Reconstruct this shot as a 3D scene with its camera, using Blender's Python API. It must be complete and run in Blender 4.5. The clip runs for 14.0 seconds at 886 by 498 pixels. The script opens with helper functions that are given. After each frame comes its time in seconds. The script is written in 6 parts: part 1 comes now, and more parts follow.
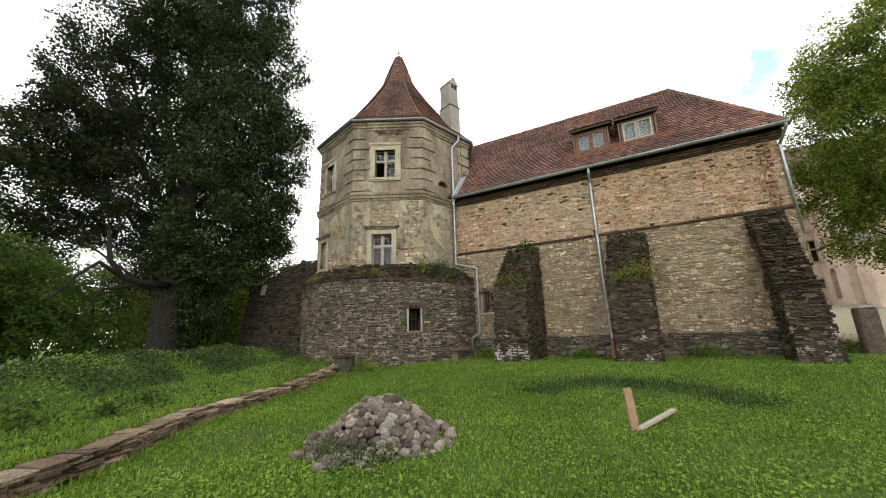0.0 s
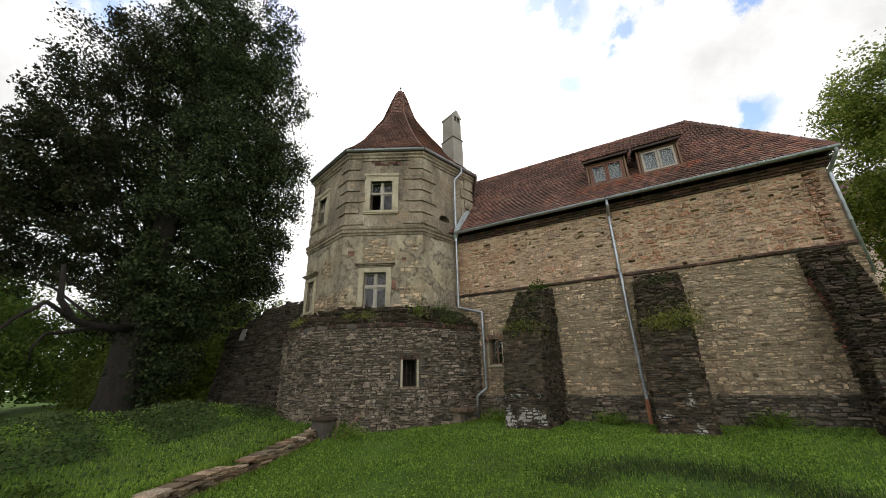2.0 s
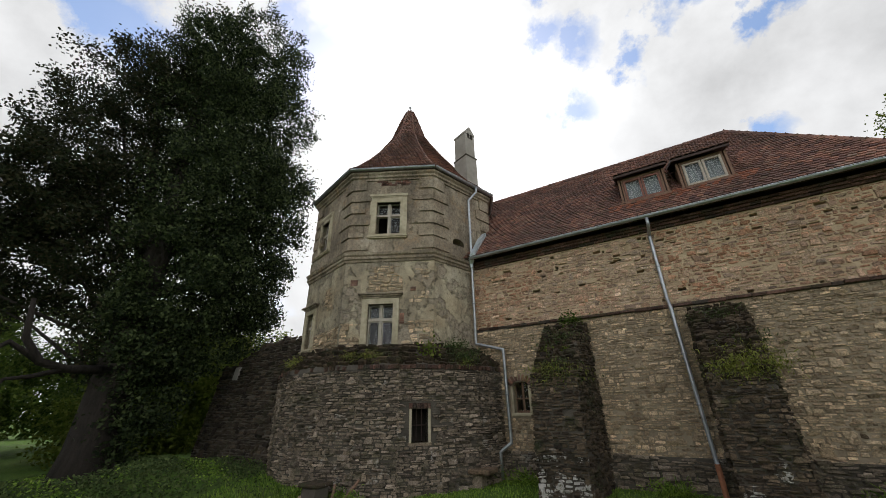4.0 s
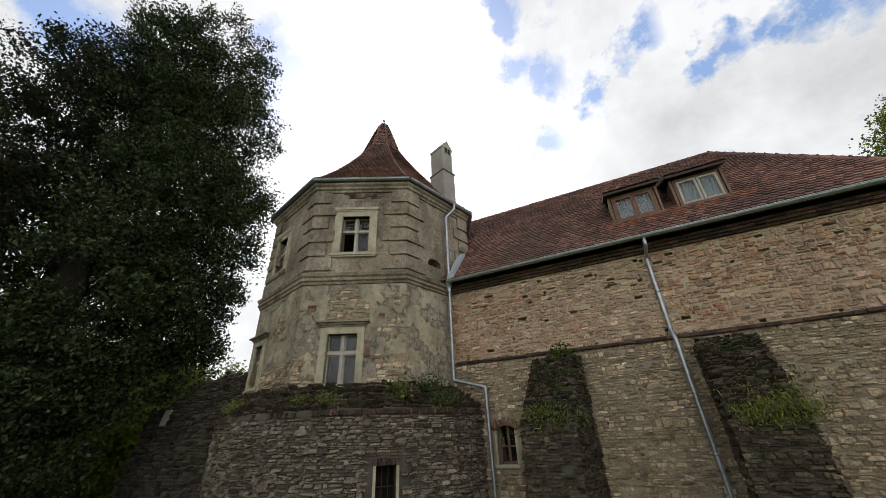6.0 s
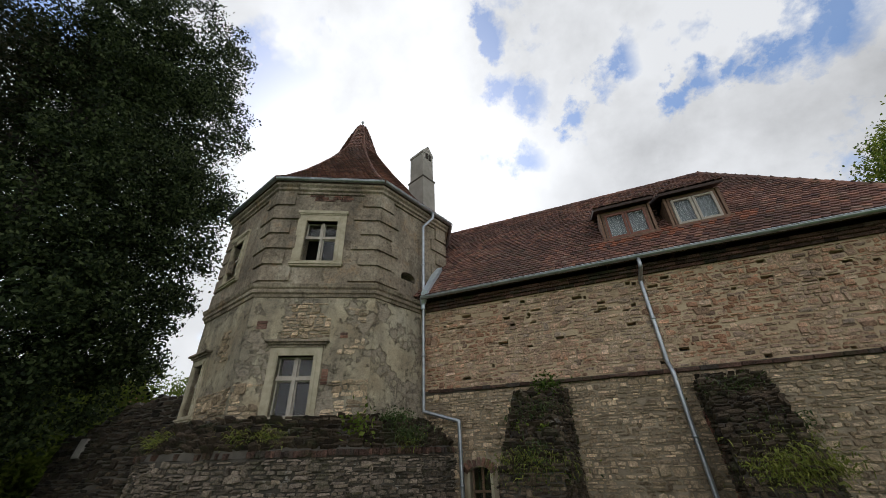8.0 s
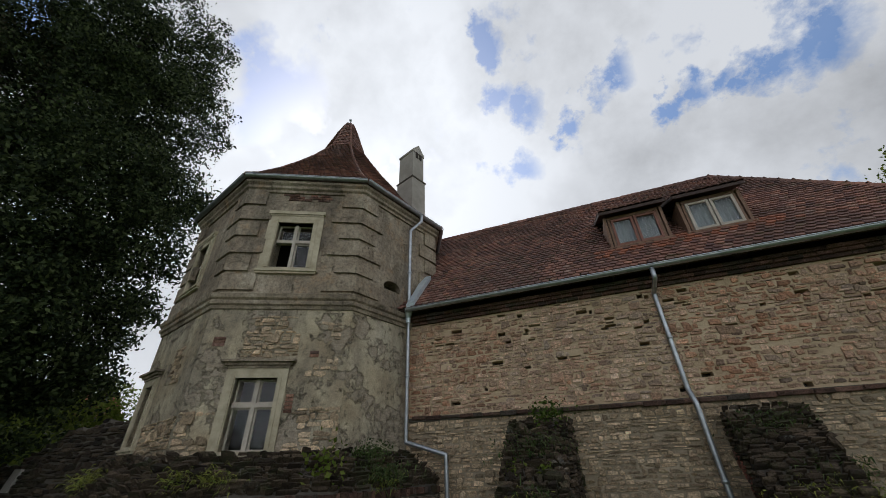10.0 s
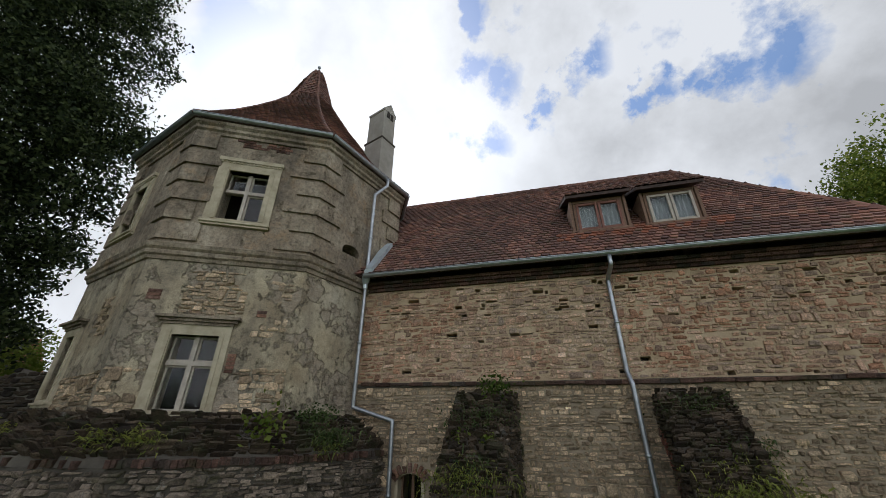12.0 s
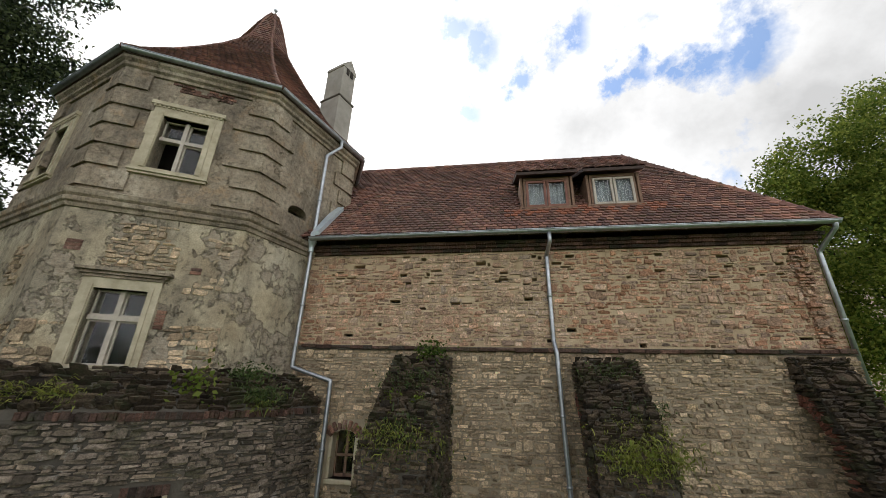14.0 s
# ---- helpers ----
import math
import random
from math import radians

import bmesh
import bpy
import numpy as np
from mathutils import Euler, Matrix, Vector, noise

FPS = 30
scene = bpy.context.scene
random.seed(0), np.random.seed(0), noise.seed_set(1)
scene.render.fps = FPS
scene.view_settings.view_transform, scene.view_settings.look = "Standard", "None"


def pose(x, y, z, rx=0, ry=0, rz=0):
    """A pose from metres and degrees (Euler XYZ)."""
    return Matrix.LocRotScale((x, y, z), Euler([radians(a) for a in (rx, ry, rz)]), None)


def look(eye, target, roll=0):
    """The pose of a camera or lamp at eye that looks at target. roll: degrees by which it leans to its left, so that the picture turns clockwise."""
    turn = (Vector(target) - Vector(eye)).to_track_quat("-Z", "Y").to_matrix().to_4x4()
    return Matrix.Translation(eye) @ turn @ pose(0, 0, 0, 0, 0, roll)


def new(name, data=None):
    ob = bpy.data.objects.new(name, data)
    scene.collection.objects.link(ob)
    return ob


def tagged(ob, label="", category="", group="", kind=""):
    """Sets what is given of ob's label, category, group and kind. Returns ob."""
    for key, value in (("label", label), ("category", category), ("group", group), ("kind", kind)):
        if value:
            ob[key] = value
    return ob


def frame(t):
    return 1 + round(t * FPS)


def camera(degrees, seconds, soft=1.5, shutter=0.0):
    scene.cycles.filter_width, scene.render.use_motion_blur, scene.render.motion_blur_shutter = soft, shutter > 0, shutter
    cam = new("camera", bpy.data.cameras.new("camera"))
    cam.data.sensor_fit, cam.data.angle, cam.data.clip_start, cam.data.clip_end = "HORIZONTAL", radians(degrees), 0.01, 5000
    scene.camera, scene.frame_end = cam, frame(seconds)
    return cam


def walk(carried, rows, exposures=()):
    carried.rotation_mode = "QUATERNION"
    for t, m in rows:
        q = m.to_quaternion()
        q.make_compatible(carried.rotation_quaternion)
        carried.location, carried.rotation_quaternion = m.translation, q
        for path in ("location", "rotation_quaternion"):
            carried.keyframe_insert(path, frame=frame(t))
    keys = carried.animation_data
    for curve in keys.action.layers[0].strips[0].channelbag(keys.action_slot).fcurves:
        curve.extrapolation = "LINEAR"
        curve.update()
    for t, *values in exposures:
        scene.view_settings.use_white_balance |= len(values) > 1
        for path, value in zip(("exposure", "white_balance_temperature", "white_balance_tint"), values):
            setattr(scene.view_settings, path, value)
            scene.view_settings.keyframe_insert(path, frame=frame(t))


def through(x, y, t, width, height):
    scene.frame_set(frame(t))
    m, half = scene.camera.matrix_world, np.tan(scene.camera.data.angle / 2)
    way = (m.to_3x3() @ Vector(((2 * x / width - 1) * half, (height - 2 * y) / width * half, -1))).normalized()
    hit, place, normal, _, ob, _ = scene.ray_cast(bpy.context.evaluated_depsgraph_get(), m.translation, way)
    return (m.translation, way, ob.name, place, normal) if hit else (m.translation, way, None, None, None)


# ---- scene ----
cam = camera(101.71, 14.0, soft=0.65)
# seconds, x, y, z, yaw, pitch, roll
PATH = [
    (0.0, -0.176, 0.223, 1.657, 28.79, 13.53, 1.69),
    (0.5, -0.423, 0.647, 1.683, 28.76, 13.83, 1.09),
    (1.0, -0.618, 1.040, 1.740, 28.72, 14.72, 0.65),
    (1.5, -0.780, 1.419, 1.817, 28.87, 18.43, 0.66),
    (2.0, -0.978, 1.835, 2.064, 29.04, 20.09, 1.17),
    (2.5, -1.219, 2.226, 2.242, 30.22, 22.07, 0.77),
    (3.0, -1.392, 2.536, 2.401, 31.21, 23.25, 1.11),
    (5.5, -2.450, 4.215, 3.172, 29.46, 26.76, 2.42),
    (6.0, -2.609, 4.482, 3.305, 26.93, 27.87, 2.23),
    (6.5, -2.680, 4.763, 3.467, 25.44, 28.08, 1.51),
    (7.0, -2.798, 4.999, 3.614, 24.18, 28.57, 1.36),
    (7.5, -2.785, 5.255, 3.796, 23.44, 29.04, 2.38),
    (8.0, -2.993, 5.522, 3.906, 22.81, 29.71, 1.73),
    (8.5, -3.114, 5.815, 4.025, 22.52, 31.12, 2.15),
    (11.0, -3.308, 6.805, 4.666, 19.57, 29.56, 0.25),
    (11.5, -3.392, 6.770, 4.649, 16.10, 27.12, -0.85),
    (12.0, -3.265, 6.799, 4.634, 14.30, 25.82, -0.29),
    (12.5, -3.101, 6.804, 4.685, 12.82, 24.41, -0.14),
    (13.0, -2.951, 6.816, 4.701, 11.23, 23.10, -0.82),
    (13.5, -2.832, 6.825, 4.666, 9.80, 22.18, -1.11),
    (14.0, -2.750, 6.804, 4.603, 8.04, 20.97, -1.40),
]
EXPOSURE = [(0.0, 0.74, 6500, 10), (1.0, 0.66, 6500, 10), (2.0, 0.18, 6400, 10), (3.0, -0.25, 6300, 10), (6.0, -0.15, 6200, 10), (8.5, -0.46, 6050, 10), (11.0, -0.64, 5900, 10), (12.5, -0.22, 5980, 10), (14.0, 0.13, 6300, 10)]
walk(cam, [(t, pose(x, y, z, 90 + pitch, roll, yaw)) for t, x, y, z, yaw, pitch, roll in PATH], EXPOSURE)

# ---- light ----
SUN_AZ, SUN_EL = radians(38), radians(39)      # turned from +y towards -x; height over the horizon
SUN_DIR = Vector((-math.sin(SUN_AZ) * math.cos(SUN_EL), math.cos(SUN_AZ) * math.cos(SUN_EL), math.sin(SUN_EL)))
world = bpy.data.worlds.new("sky")
scene.world = world
world.use_nodes = True
wn, wl = world.node_tree.nodes, world.node_tree.links
wn.clear()


def wnode(kind, **kw):
    n = wn.new(kind)
    for k, v in kw.items():
        n.inputs[k].default_value = v
    return n


def wmath(op, a, b=None):
    n = wn.new("ShaderNodeMath")
    n.operation = op
    for i, v in enumerate((a, b)):
        if v is None:
            continue
        if isinstance(v, (int, float)):
            n.inputs[i].default_value = v
        else:
            wl.new(v, n.inputs[i])
    return n.outputs[0]


CLOUD = 1.0
sky_tex = wn.new("ShaderNodeTexSky")
sky_tex.sky_type, sky_tex.sun_disc = "NISHITA", False
sky_tex.sun_elevation, sky_tex.sun_rotation = SUN_EL, -SUN_AZ
sky_bg = wnode("ShaderNodeBackground", Strength=0.15)
hue = wnode("ShaderNodeHueSaturation", Saturation=1.2, Value=1.45)
wl.new(sky_tex.outputs[0], hue.inputs["Color"])
wl.new(hue.outputs[0], sky_bg.inputs[0])
coord = wn.new("ShaderNodeTexCoord").outputs["Generated"]
warp = wnode("ShaderNodeTexNoise", Scale=7.0, Detail=10.0, Roughness=0.62)
wl.new(coord, warp.inputs["Vector"])
big = wnode("ShaderNodeTexNoise", Scale=2.2, Detail=9.0, Roughness=0.58)
wl.new(coord, big.inputs["Vector"])
# gaps of blue between the clouds: direction, size
GAPS = [((0.50, 0.579, 0.644), 0.06), ((0.475, 0.595, 0.648), 0.06), ((0.44, 0.618, 0.650), 0.05), ((0.41, 0.636, 0.653), 0.042), ((0.365, 0.648, 0.669), 0.032), ((0.3245, 0.662, 0.675), 0.034), ((0.27, 0.65, 0.71), 0.022),
        ((0.18, 0.631, 0.754), 0.045), ((0.14, 0.652, 0.744), 0.042), ((0.09, 0.697, 0.711), 0.03), ((-0.01, 0.63, 0.775), 0.042), ((-0.07, 0.612, 0.787), 0.045), ((-0.05, 0.50, 0.865), 0.03), ((-0.06, 0.748, 0.661), 0.05),
        ((-0.525, 0.353, 0.775), 0.075), ((-0.60, 0.393, 0.697), 0.05), ((0.265, 0.82, 0.506), 0.05), ((-0.74, 0.054, 0.667), 0.09), ((0.7, -0.3, 0.6), 0.25), ((-0.3, -0.6, 0.7), 0.3)]
ragged = wn.new("ShaderNodeVectorMath")
ragged.operation = "MULTIPLY_ADD"
wl.new(warp.outputs["Color"], ragged.inputs[0])
ragged.inputs[1].default_value = (0.26, 0.26, 0.26)
centred = wn.new("ShaderNodeVectorMath")
centred.operation = "SUBTRACT"
wl.new(coord, centred.inputs[0])
centred.inputs[1].default_value = (0.13, 0.13, 0.13)
wl.new(centred.outputs[0], ragged.inputs[2])
gap = 0.0
for d, size in GAPS:
    sub = wn.new("ShaderNodeVectorMath")
    sub.operation = "DISTANCE"
    wl.new(ragged.outputs[0], sub.inputs[0])
    sub.inputs[1].default_value = Vector(d).normalized()
    g = wmath("MULTIPLY", wmath("SUBTRACT", 1.0, wmath("DIVIDE", sub.outputs["Value"], size * 1.8)), 1.0)
    gap = wmath("MAXIMUM", g, gap)
cover = wmath("SUBTRACT", wmath("ADD", wmath("MULTIPLY", wmath("SUBTRACT", warp.outputs["Fac"], 0.5), 2.6), gap), 0.38)
blue = wn.new("ShaderNodeMapRange")
blue.inputs["From Min"].default_value, blue.inputs["From Max"].default_value = -0.12, 0.35
blue.inputs["To Max"].default_value = 0.85
wl.new(cover, blue.inputs["Value"])
shade = wn.new("ShaderNodeMapRange")
shade.inputs["From Min"].default_value, shade.inputs["From Max"].default_value = 0.36, 0.60
shade.inputs["To Min"].default_value, shade.inputs["To Max"].default_value = 0.62, 1.08
wl.new(big.outputs["Fac"], shade.inputs["Value"])
sun_d = wn.new("ShaderNodeVectorMath")
sun_d.operation = "DISTANCE"
wl.new(coord, sun_d.inputs[0])
sun_d.inputs[1].default_value = SUN_DIR
halo = wn.new("ShaderNodeMapRange")
halo.inputs["From Min"].default_value, halo.inputs["From Max"].default_value = 0.75, 0.05
halo.inputs["To Max"].default_value = 0.7
wl.new(sun_d.outputs["Value"], halo.inputs["Value"])
front = wn.new("ShaderNodeMapRange")
front.interpolation_type = "SMOOTHSTEP"
front.inputs["From Min"].default_value, front.inputs["From Max"].default_value = 1.15, 1.9
front.inputs["To Max"].default_value = 0.95
wl.new(sun_d.outputs["Value"], front.inputs["Value"])
cloud_bg = wnode("ShaderNodeBackground", Color=(1.0, 0.982, 0.955, 1))
wl.new(wmath("MULTIPLY", wmath("ADD", wmath("ADD", shade.outputs[0], halo.outputs[0]), front.outputs[0]), CLOUD), cloud_bg.inputs["Strength"])
mix = wn.new("ShaderNodeMixShader")
wl.new(blue.outputs[0], mix.inputs[0])
wl.new(cloud_bg.outputs[0], mix.inputs[1])
wl.new(sky_bg.outputs[0], mix.inputs[2])
wl.new(mix.outputs[0], wn.new("ShaderNodeOutputWorld").inputs[0])

sun = new("sun", bpy.data.lights.new("sun", "SUN"))
sun.data.energy, sun.data.angle, sun.data.color = 1.0, radians(10), (1.0, 0.95, 0.86)
sun.matrix_world = look(SUN_DIR * 60, (0, 0, 0))


# ---- materials ----
class Mat:
    """A small builder of node materials."""

    def __init__(self, name, rough=0.9, metal=0.0):
        self.m = bpy.data.materials.new(name)
        self.m.use_nodes = True
        self.n, self.l = self.m.node_tree.nodes, self.m.node_tree.links
        self.b = self.n["Principled BSDF"]
        self.b.inputs["Specular IOR Level"].default_value = 0.3
        self.b.inputs["Roughness"].default_value, self.b.inputs["Metallic"].default_value = rough, metal
        self.pos = self.n.new("ShaderNodeNewGeometry").outputs["Position"]

    def math(self, op, a, b=0.0):
        n = self.n.new("ShaderNodeMath")
        n.operation = op
        for i, v in enumerate((a, b)):
            if isinstance(v, (int, float)):
                n.inputs[i].default_value = v
            else:
                self.l.new(v, n.inputs[i])
        return n.outputs[0]

    def noise(self, scale, detail=6.0, rough=0.6, stretch=None, vec=None):
        n = self.n.new("ShaderNodeTexNoise")
        n.inputs["Scale"].default_value, n.inputs["Detail"].default_value, n.inputs["Roughness"].default_value = scale, detail, rough
        v = vec or self.pos
        if stretch:
            m = self.n.new("ShaderNodeMapping")
            m.inputs["Scale"].default_value = stretch
            self.l.new(v, m.inputs["Vector"])
            v = m.outputs[0]
        self.l.new(v, n.inputs["Vector"])
        return n.outputs["Fac"]

    def ramp(self, fac, stops):
        n = self.n.new("ShaderNodeValToRGB")
        while len(n.color_ramp.elements) < len(stops):
            n.color_ramp.elements.new(0.5)
        for e, (p, c) in zip(n.color_ramp.elements, stops):
            e.position, e.color = p, (*c, 1) if not isinstance(c, float) else (c, c, c, 1)
        self.l.new(fac, n.inputs[0])
        return n.outputs[0]

    def mix(self, fac, a, b, kind="MIX"):
        n = self.n.new("ShaderNodeMixRGB")
        n.blend_type = kind
        for i, v in enumerate((fac, a, b)):
            if isinstance(v, (int, float)):
                n.inputs[i].default_value = v if i == 0 else (v, v, v, 1)
            elif isinstance(v, tuple):
                n.inputs[i].default_value = (*v, 1)
            else:
                self.l.new(v, n.inputs[i])
        return n.outputs[0]

    def each(self):
        """A random number for every piece, whether joined or an object of its own."""
        a = self.n.new("ShaderNodeNewGeometry").outputs["Random Per Island"]
        b = self.n.new("ShaderNodeObjectInfo").outputs["Random"]
        return self.math("FRACT", self.math("ADD", a, b))

    def bump(self, height, strength=0.5, distance=0.02):
        n = self.n.new("ShaderNodeBump")
        n.inputs["Strength"].default_value, n.inputs["Distance"].default_value = strength, distance
        self.l.new(height, n.inputs["Height"])
        self.l.new(n.outputs[0], self.b.inputs["Normal"])
        return self

    def color(self, c):
        if isinstance(c, tuple):
            self.b.inputs["Base Color"].default_value = (*c, 1)
        else:
            self.l.new(c, self.b.inputs["Base Color"])
        return self


def stone_mat(name, tones, red=0.0, moss=0.0, white=0.0, dirt=0.5, spread=1.0):
    k = Mat(name, 0.92)
    c = k.ramp(k.each(), [(i / (len(tones) - 1), t) for i, t in enumerate(tones)])
    if red:
        zone = k.ramp(k.noise(0.42, 3, 0.6), [(0.38, 0.0), (0.54, 1.0)])
        pick = k.ramp(k.math("FRACT", k.math("MULTIPLY", k.each(), 7.3)), [(0.35, 0.25), (0.6, 1.0)])
        c = k.mix(k.math("MULTIPLY", k.math("MULTIPLY", zone, pick), red), c, (0.46, 0.215, 0.115))
    val = k.ramp(k.math("FRACT", k.math("MULTIPLY", k.each(), 13.7)), [(0.0, 0.45), (0.2, 0.8), (0.8, 1.1), (1.0, 1.6)])
    c = k.mix(spread, c, k.mix(1.0, c, val, "MULTIPLY"))
    stain = k.ramp(k.noise(0.9, 8, 0.65), [(0.35, 1.0), (0.65, 0.0)])
    c = k.mix(k.math("MULTIPLY", stain, dirt), c, k.mix(1.0, c, (0.45, 0.44, 0.42), "MULTIPLY"))
    c = k.mix(0.8, c, k.mix(1.0, c, k.ramp(k.noise(24, 10, 0.75), [(0.32, 0.25), (0.5, 1.0), (0.68, 1.7)]), "MULTIPLY"))
    c = k.mix(0.5, c, k.mix(1.0, c, k.ramp(k.noise(5, 6, 0.7), [(0.35, 0.5), (0.65, 1.4)]), "MULTIPLY"))
    if moss:
        g = k.ramp(k.noise(1.7, 8, 0.7), [(0.52, 0.0), (0.62, 1.0)])
        c = k.mix(k.math("MULTIPLY", g, moss), c, (0.045, 0.055, 0.02))
    if white:
        w = k.ramp(k.noise(2.6, 10, 0.72), [(0.62 - 0.12 * white, 0.0), (0.66 - 0.12 * white, 1.0)])
        c = k.mix(k.math("MULTIPLY", w, min(white * 1.5, 0.9)), c, (0.55, 0.53, 0.48))
    k.color(c).bump(k.noise(22, 10, 0.75), 1.0, 0.06)
    return k.m


TAN = [(0.26, 0.172, 0.112), (0.487, 0.33, 0.21), (0.389, 0.273, 0.181), (0.6, 0.416, 0.266), (0.438, 0.258, 0.154), (0.681, 0.502, 0.35), (0.324, 0.237, 0.168)]
GREY = [(0.178, 0.144, 0.11), (0.281, 0.225, 0.171), (0.357, 0.287, 0.22), (0.23, 0.184, 0.137), (0.318, 0.247, 0.176)]
DARK = [(0.059, 0.042, 0.029), (0.134, 0.098, 0.064), (0.203, 0.15, 0.097), (0.091, 0.066, 0.043), (0.16, 0.113, 0.073)]
WARM = [(0.334, 0.243, 0.157), (0.476, 0.365, 0.241), (0.413, 0.308, 0.196), (0.556, 0.43, 0.287), (0.366, 0.273, 0.176)]
m_upper_stone = stone_mat("upper_stone", [tuple(0.06 + q * 0.98 for q in c_) for c_ in TAN], red=0.72, dirt=0.2, spread=0.6)
m_lower_stone = stone_mat("lower_stone", [tuple(q * 1.22 for q in c_) for c_ in WARM], dirt=0.35)
m_grey_stone = stone_mat("grey_stone", GREY, moss=0.5, white=0.25, dirt=0.6)
m_dark_stone = stone_mat("dark_stone", DARK, moss=0.7, white=0.15, dirt=0.6)
# DARK tones at 72 percent, for buttress sides and tops and the skirt
DARKER = [tuple(q * 0.72 for q in c_) for c_ in DARK]
m_darker_stone = stone_mat("darker_stone", DARKER, moss=0.6, white=0.12, dirt=0.5)
# DARK tones at 42 percent: the tall tree's shade is put into the colour
m_tree_shade_stone = stone_mat("tree_shade_stone", [tuple(q * 0.42 for q in c_) for c_ in DARK], moss=0.3, dirt=0.5)
m_limed_stone = stone_mat("limed_stone", DARKER, moss=0.2, white=0.85, dirt=0.4)
m_foot_stone = stone_mat("foot_stone", DARK, moss=0.4, white=0.55, dirt=0.5)
m_field_stone = stone_mat("field_stone", [(0.16, 0.12, 0.095), (0.36, 0.31, 0.245), (0.22, 0.155, 0.12), (0.50, 0.45, 0.37), (0.28, 0.23, 0.18)], dirt=0.3)
m_slab_stone = stone_mat("slab_stone", [(0.20, 0.13, 0.085), (0.40, 0.29, 0.19), (0.30, 0.2, 0.125), (0.54, 0.44, 0.32), (0.34, 0.21, 0.13)], moss=0.35, dirt=0.5)
m_ledge_brick = stone_mat("ledge_brick", [(0.09, 0.055, 0.042), (0.16, 0.088, 0.064), (0.12, 0.07, 0.052), (0.09, 0.074, 0.06)], moss=0.5, dirt=0.5)
m_brick = stone_mat("brick", [(0.25, 0.13, 0.09), (0.31, 0.17, 0.115), (0.22, 0.125, 0.095), (0.19, 0.135, 0.105)], dirt=0.6)


def mortar_mat(name, base, dark):
    k = Mat(name, 0.95)
    c = k.ramp(k.noise(2.0, 8, 0.65), [(0.3, dark), (0.7, base)])
    return k.color(c).bump(k.noise(22, 8, 0.7), 0.8, 0.03).m


m_mortar = mortar_mat("mortar", (0.58, 0.455, 0.30), (0.38, 0.275, 0.17))
m_mortar_low = mortar_mat("brown_mortar", (0.42, 0.345, 0.245), (0.22, 0.175, 0.12))
m_mortar_dark = mortar_mat("dark_mortar", (0.13, 0.115, 0.09), (0.06, 0.052, 0.042))

k = Mat("weathered_plaster", 0.93)
c = k.ramp(k.noise(0.55, 6, 0.6), [(0.35, (0.34, 0.265, 0.165)), (0.5, (0.44, 0.375, 0.255)), (0.68, (0.45, 0.40, 0.30))])
streak = k.ramp(k.noise(1.2, 8, 0.65, (1, 1, 0.22)), [(0.42, 0.0), (0.62, 1.0)])
c = k.mix(k.math("MULTIPLY", streak, 0.7), c, (0.17, 0.145, 0.11))
peel = k.ramp(k.noise(1.3, 12, 0.75), [(0.52, 0.0), (0.54, 1.0)])
c = k.mix(k.math("MULTIPLY", peel, 0.75), c, k.ramp(k.noise(9, 4, 0.6, (1, 1, 3)), [(0.35, (0.22, 0.17, 0.12)), (0.65, (0.36, 0.31, 0.24))]))
crack = k.noise(6, 10, 0.7)
c = k.mix(0.75, c, k.mix(1.0, c, k.ramp(crack, [(0.34, 0.3), (0.46, 1.0), (0.66, 1.35)]), "MULTIPLY"))
c = k.mix(0.6, c, k.mix(1.0, c, k.ramp(k.noise(40, 6, 0.7), [(0.35, 0.55), (0.65, 1.35)]), "MULTIPLY"))
hgt = k.math("SUBTRACT", k.math("MULTIPLY", k.noise(30, 8, 0.7), 0.4), peel)
m_plaster = k.color(c).bump(hgt, 1.0, 0.05).m

k = Mat("dark_plaster", 0.93)
c = k.ramp(k.noise(0.8, 9, 0.68), [(0.30, (0.14, 0.118, 0.095)), (0.46, (0.28, 0.225, 0.16)), (0.58, (0.38, 0.32, 0.235)), (0.72, (0.50, 0.435, 0.335))])
ochre = k.ramp(k.noise(1.9, 8, 0.7), [(0.56, 0.0), (0.66, 1.0)])
c = k.mix(k.math("MULTIPLY", ochre, 0.55), c, (0.40, 0.26, 0.14))
run = k.ramp(k.noise(1.5, 8, 0.65, (1, 1, 0.2)), [(0.45, 0.0), (0.62, 1.0)])
c = k.mix(k.math("MULTIPLY", run, 0.6), c, (0.10, 0.085, 0.065))
flake = k.ramp(k.noise(2.4, 12, 0.78), [(0.57, 0.0), (0.585, 1.0)])
c = k.mix(k.math("MULTIPLY", flake, 0.55), c, k.ramp(k.noise(9, 5, 0.6, (1, 1, 3)), [(0.35, (0.16, 0.125, 0.09)), (0.65, (0.36, 0.29, 0.20))]))
c = k.mix(0.75, c, k.mix(1.0, c, k.ramp(k.noise(11, 10, 0.75), [(0.33, 0.35), (0.5, 1.0), (0.67, 1.5)]), "MULTIPLY"))
m_plaster_dark = k.color(c).bump(k.math("SUBTRACT", k.math("MULTIPLY", k.noise(14, 10, 0.75), 0.8), k.math("MULTIPLY", flake, 0.5)), 1.0, 0.05).m

k = Mat("window_stone", 0.85)
c = k.ramp(k.noise(3, 8, 0.65), [(0.3, (0.31, 0.265, 0.175)), (0.65, (0.52, 0.46, 0.33))])
m_surround = k.color(c).bump(k.noise(30, 6, 0.6), 0.4, 0.02).m

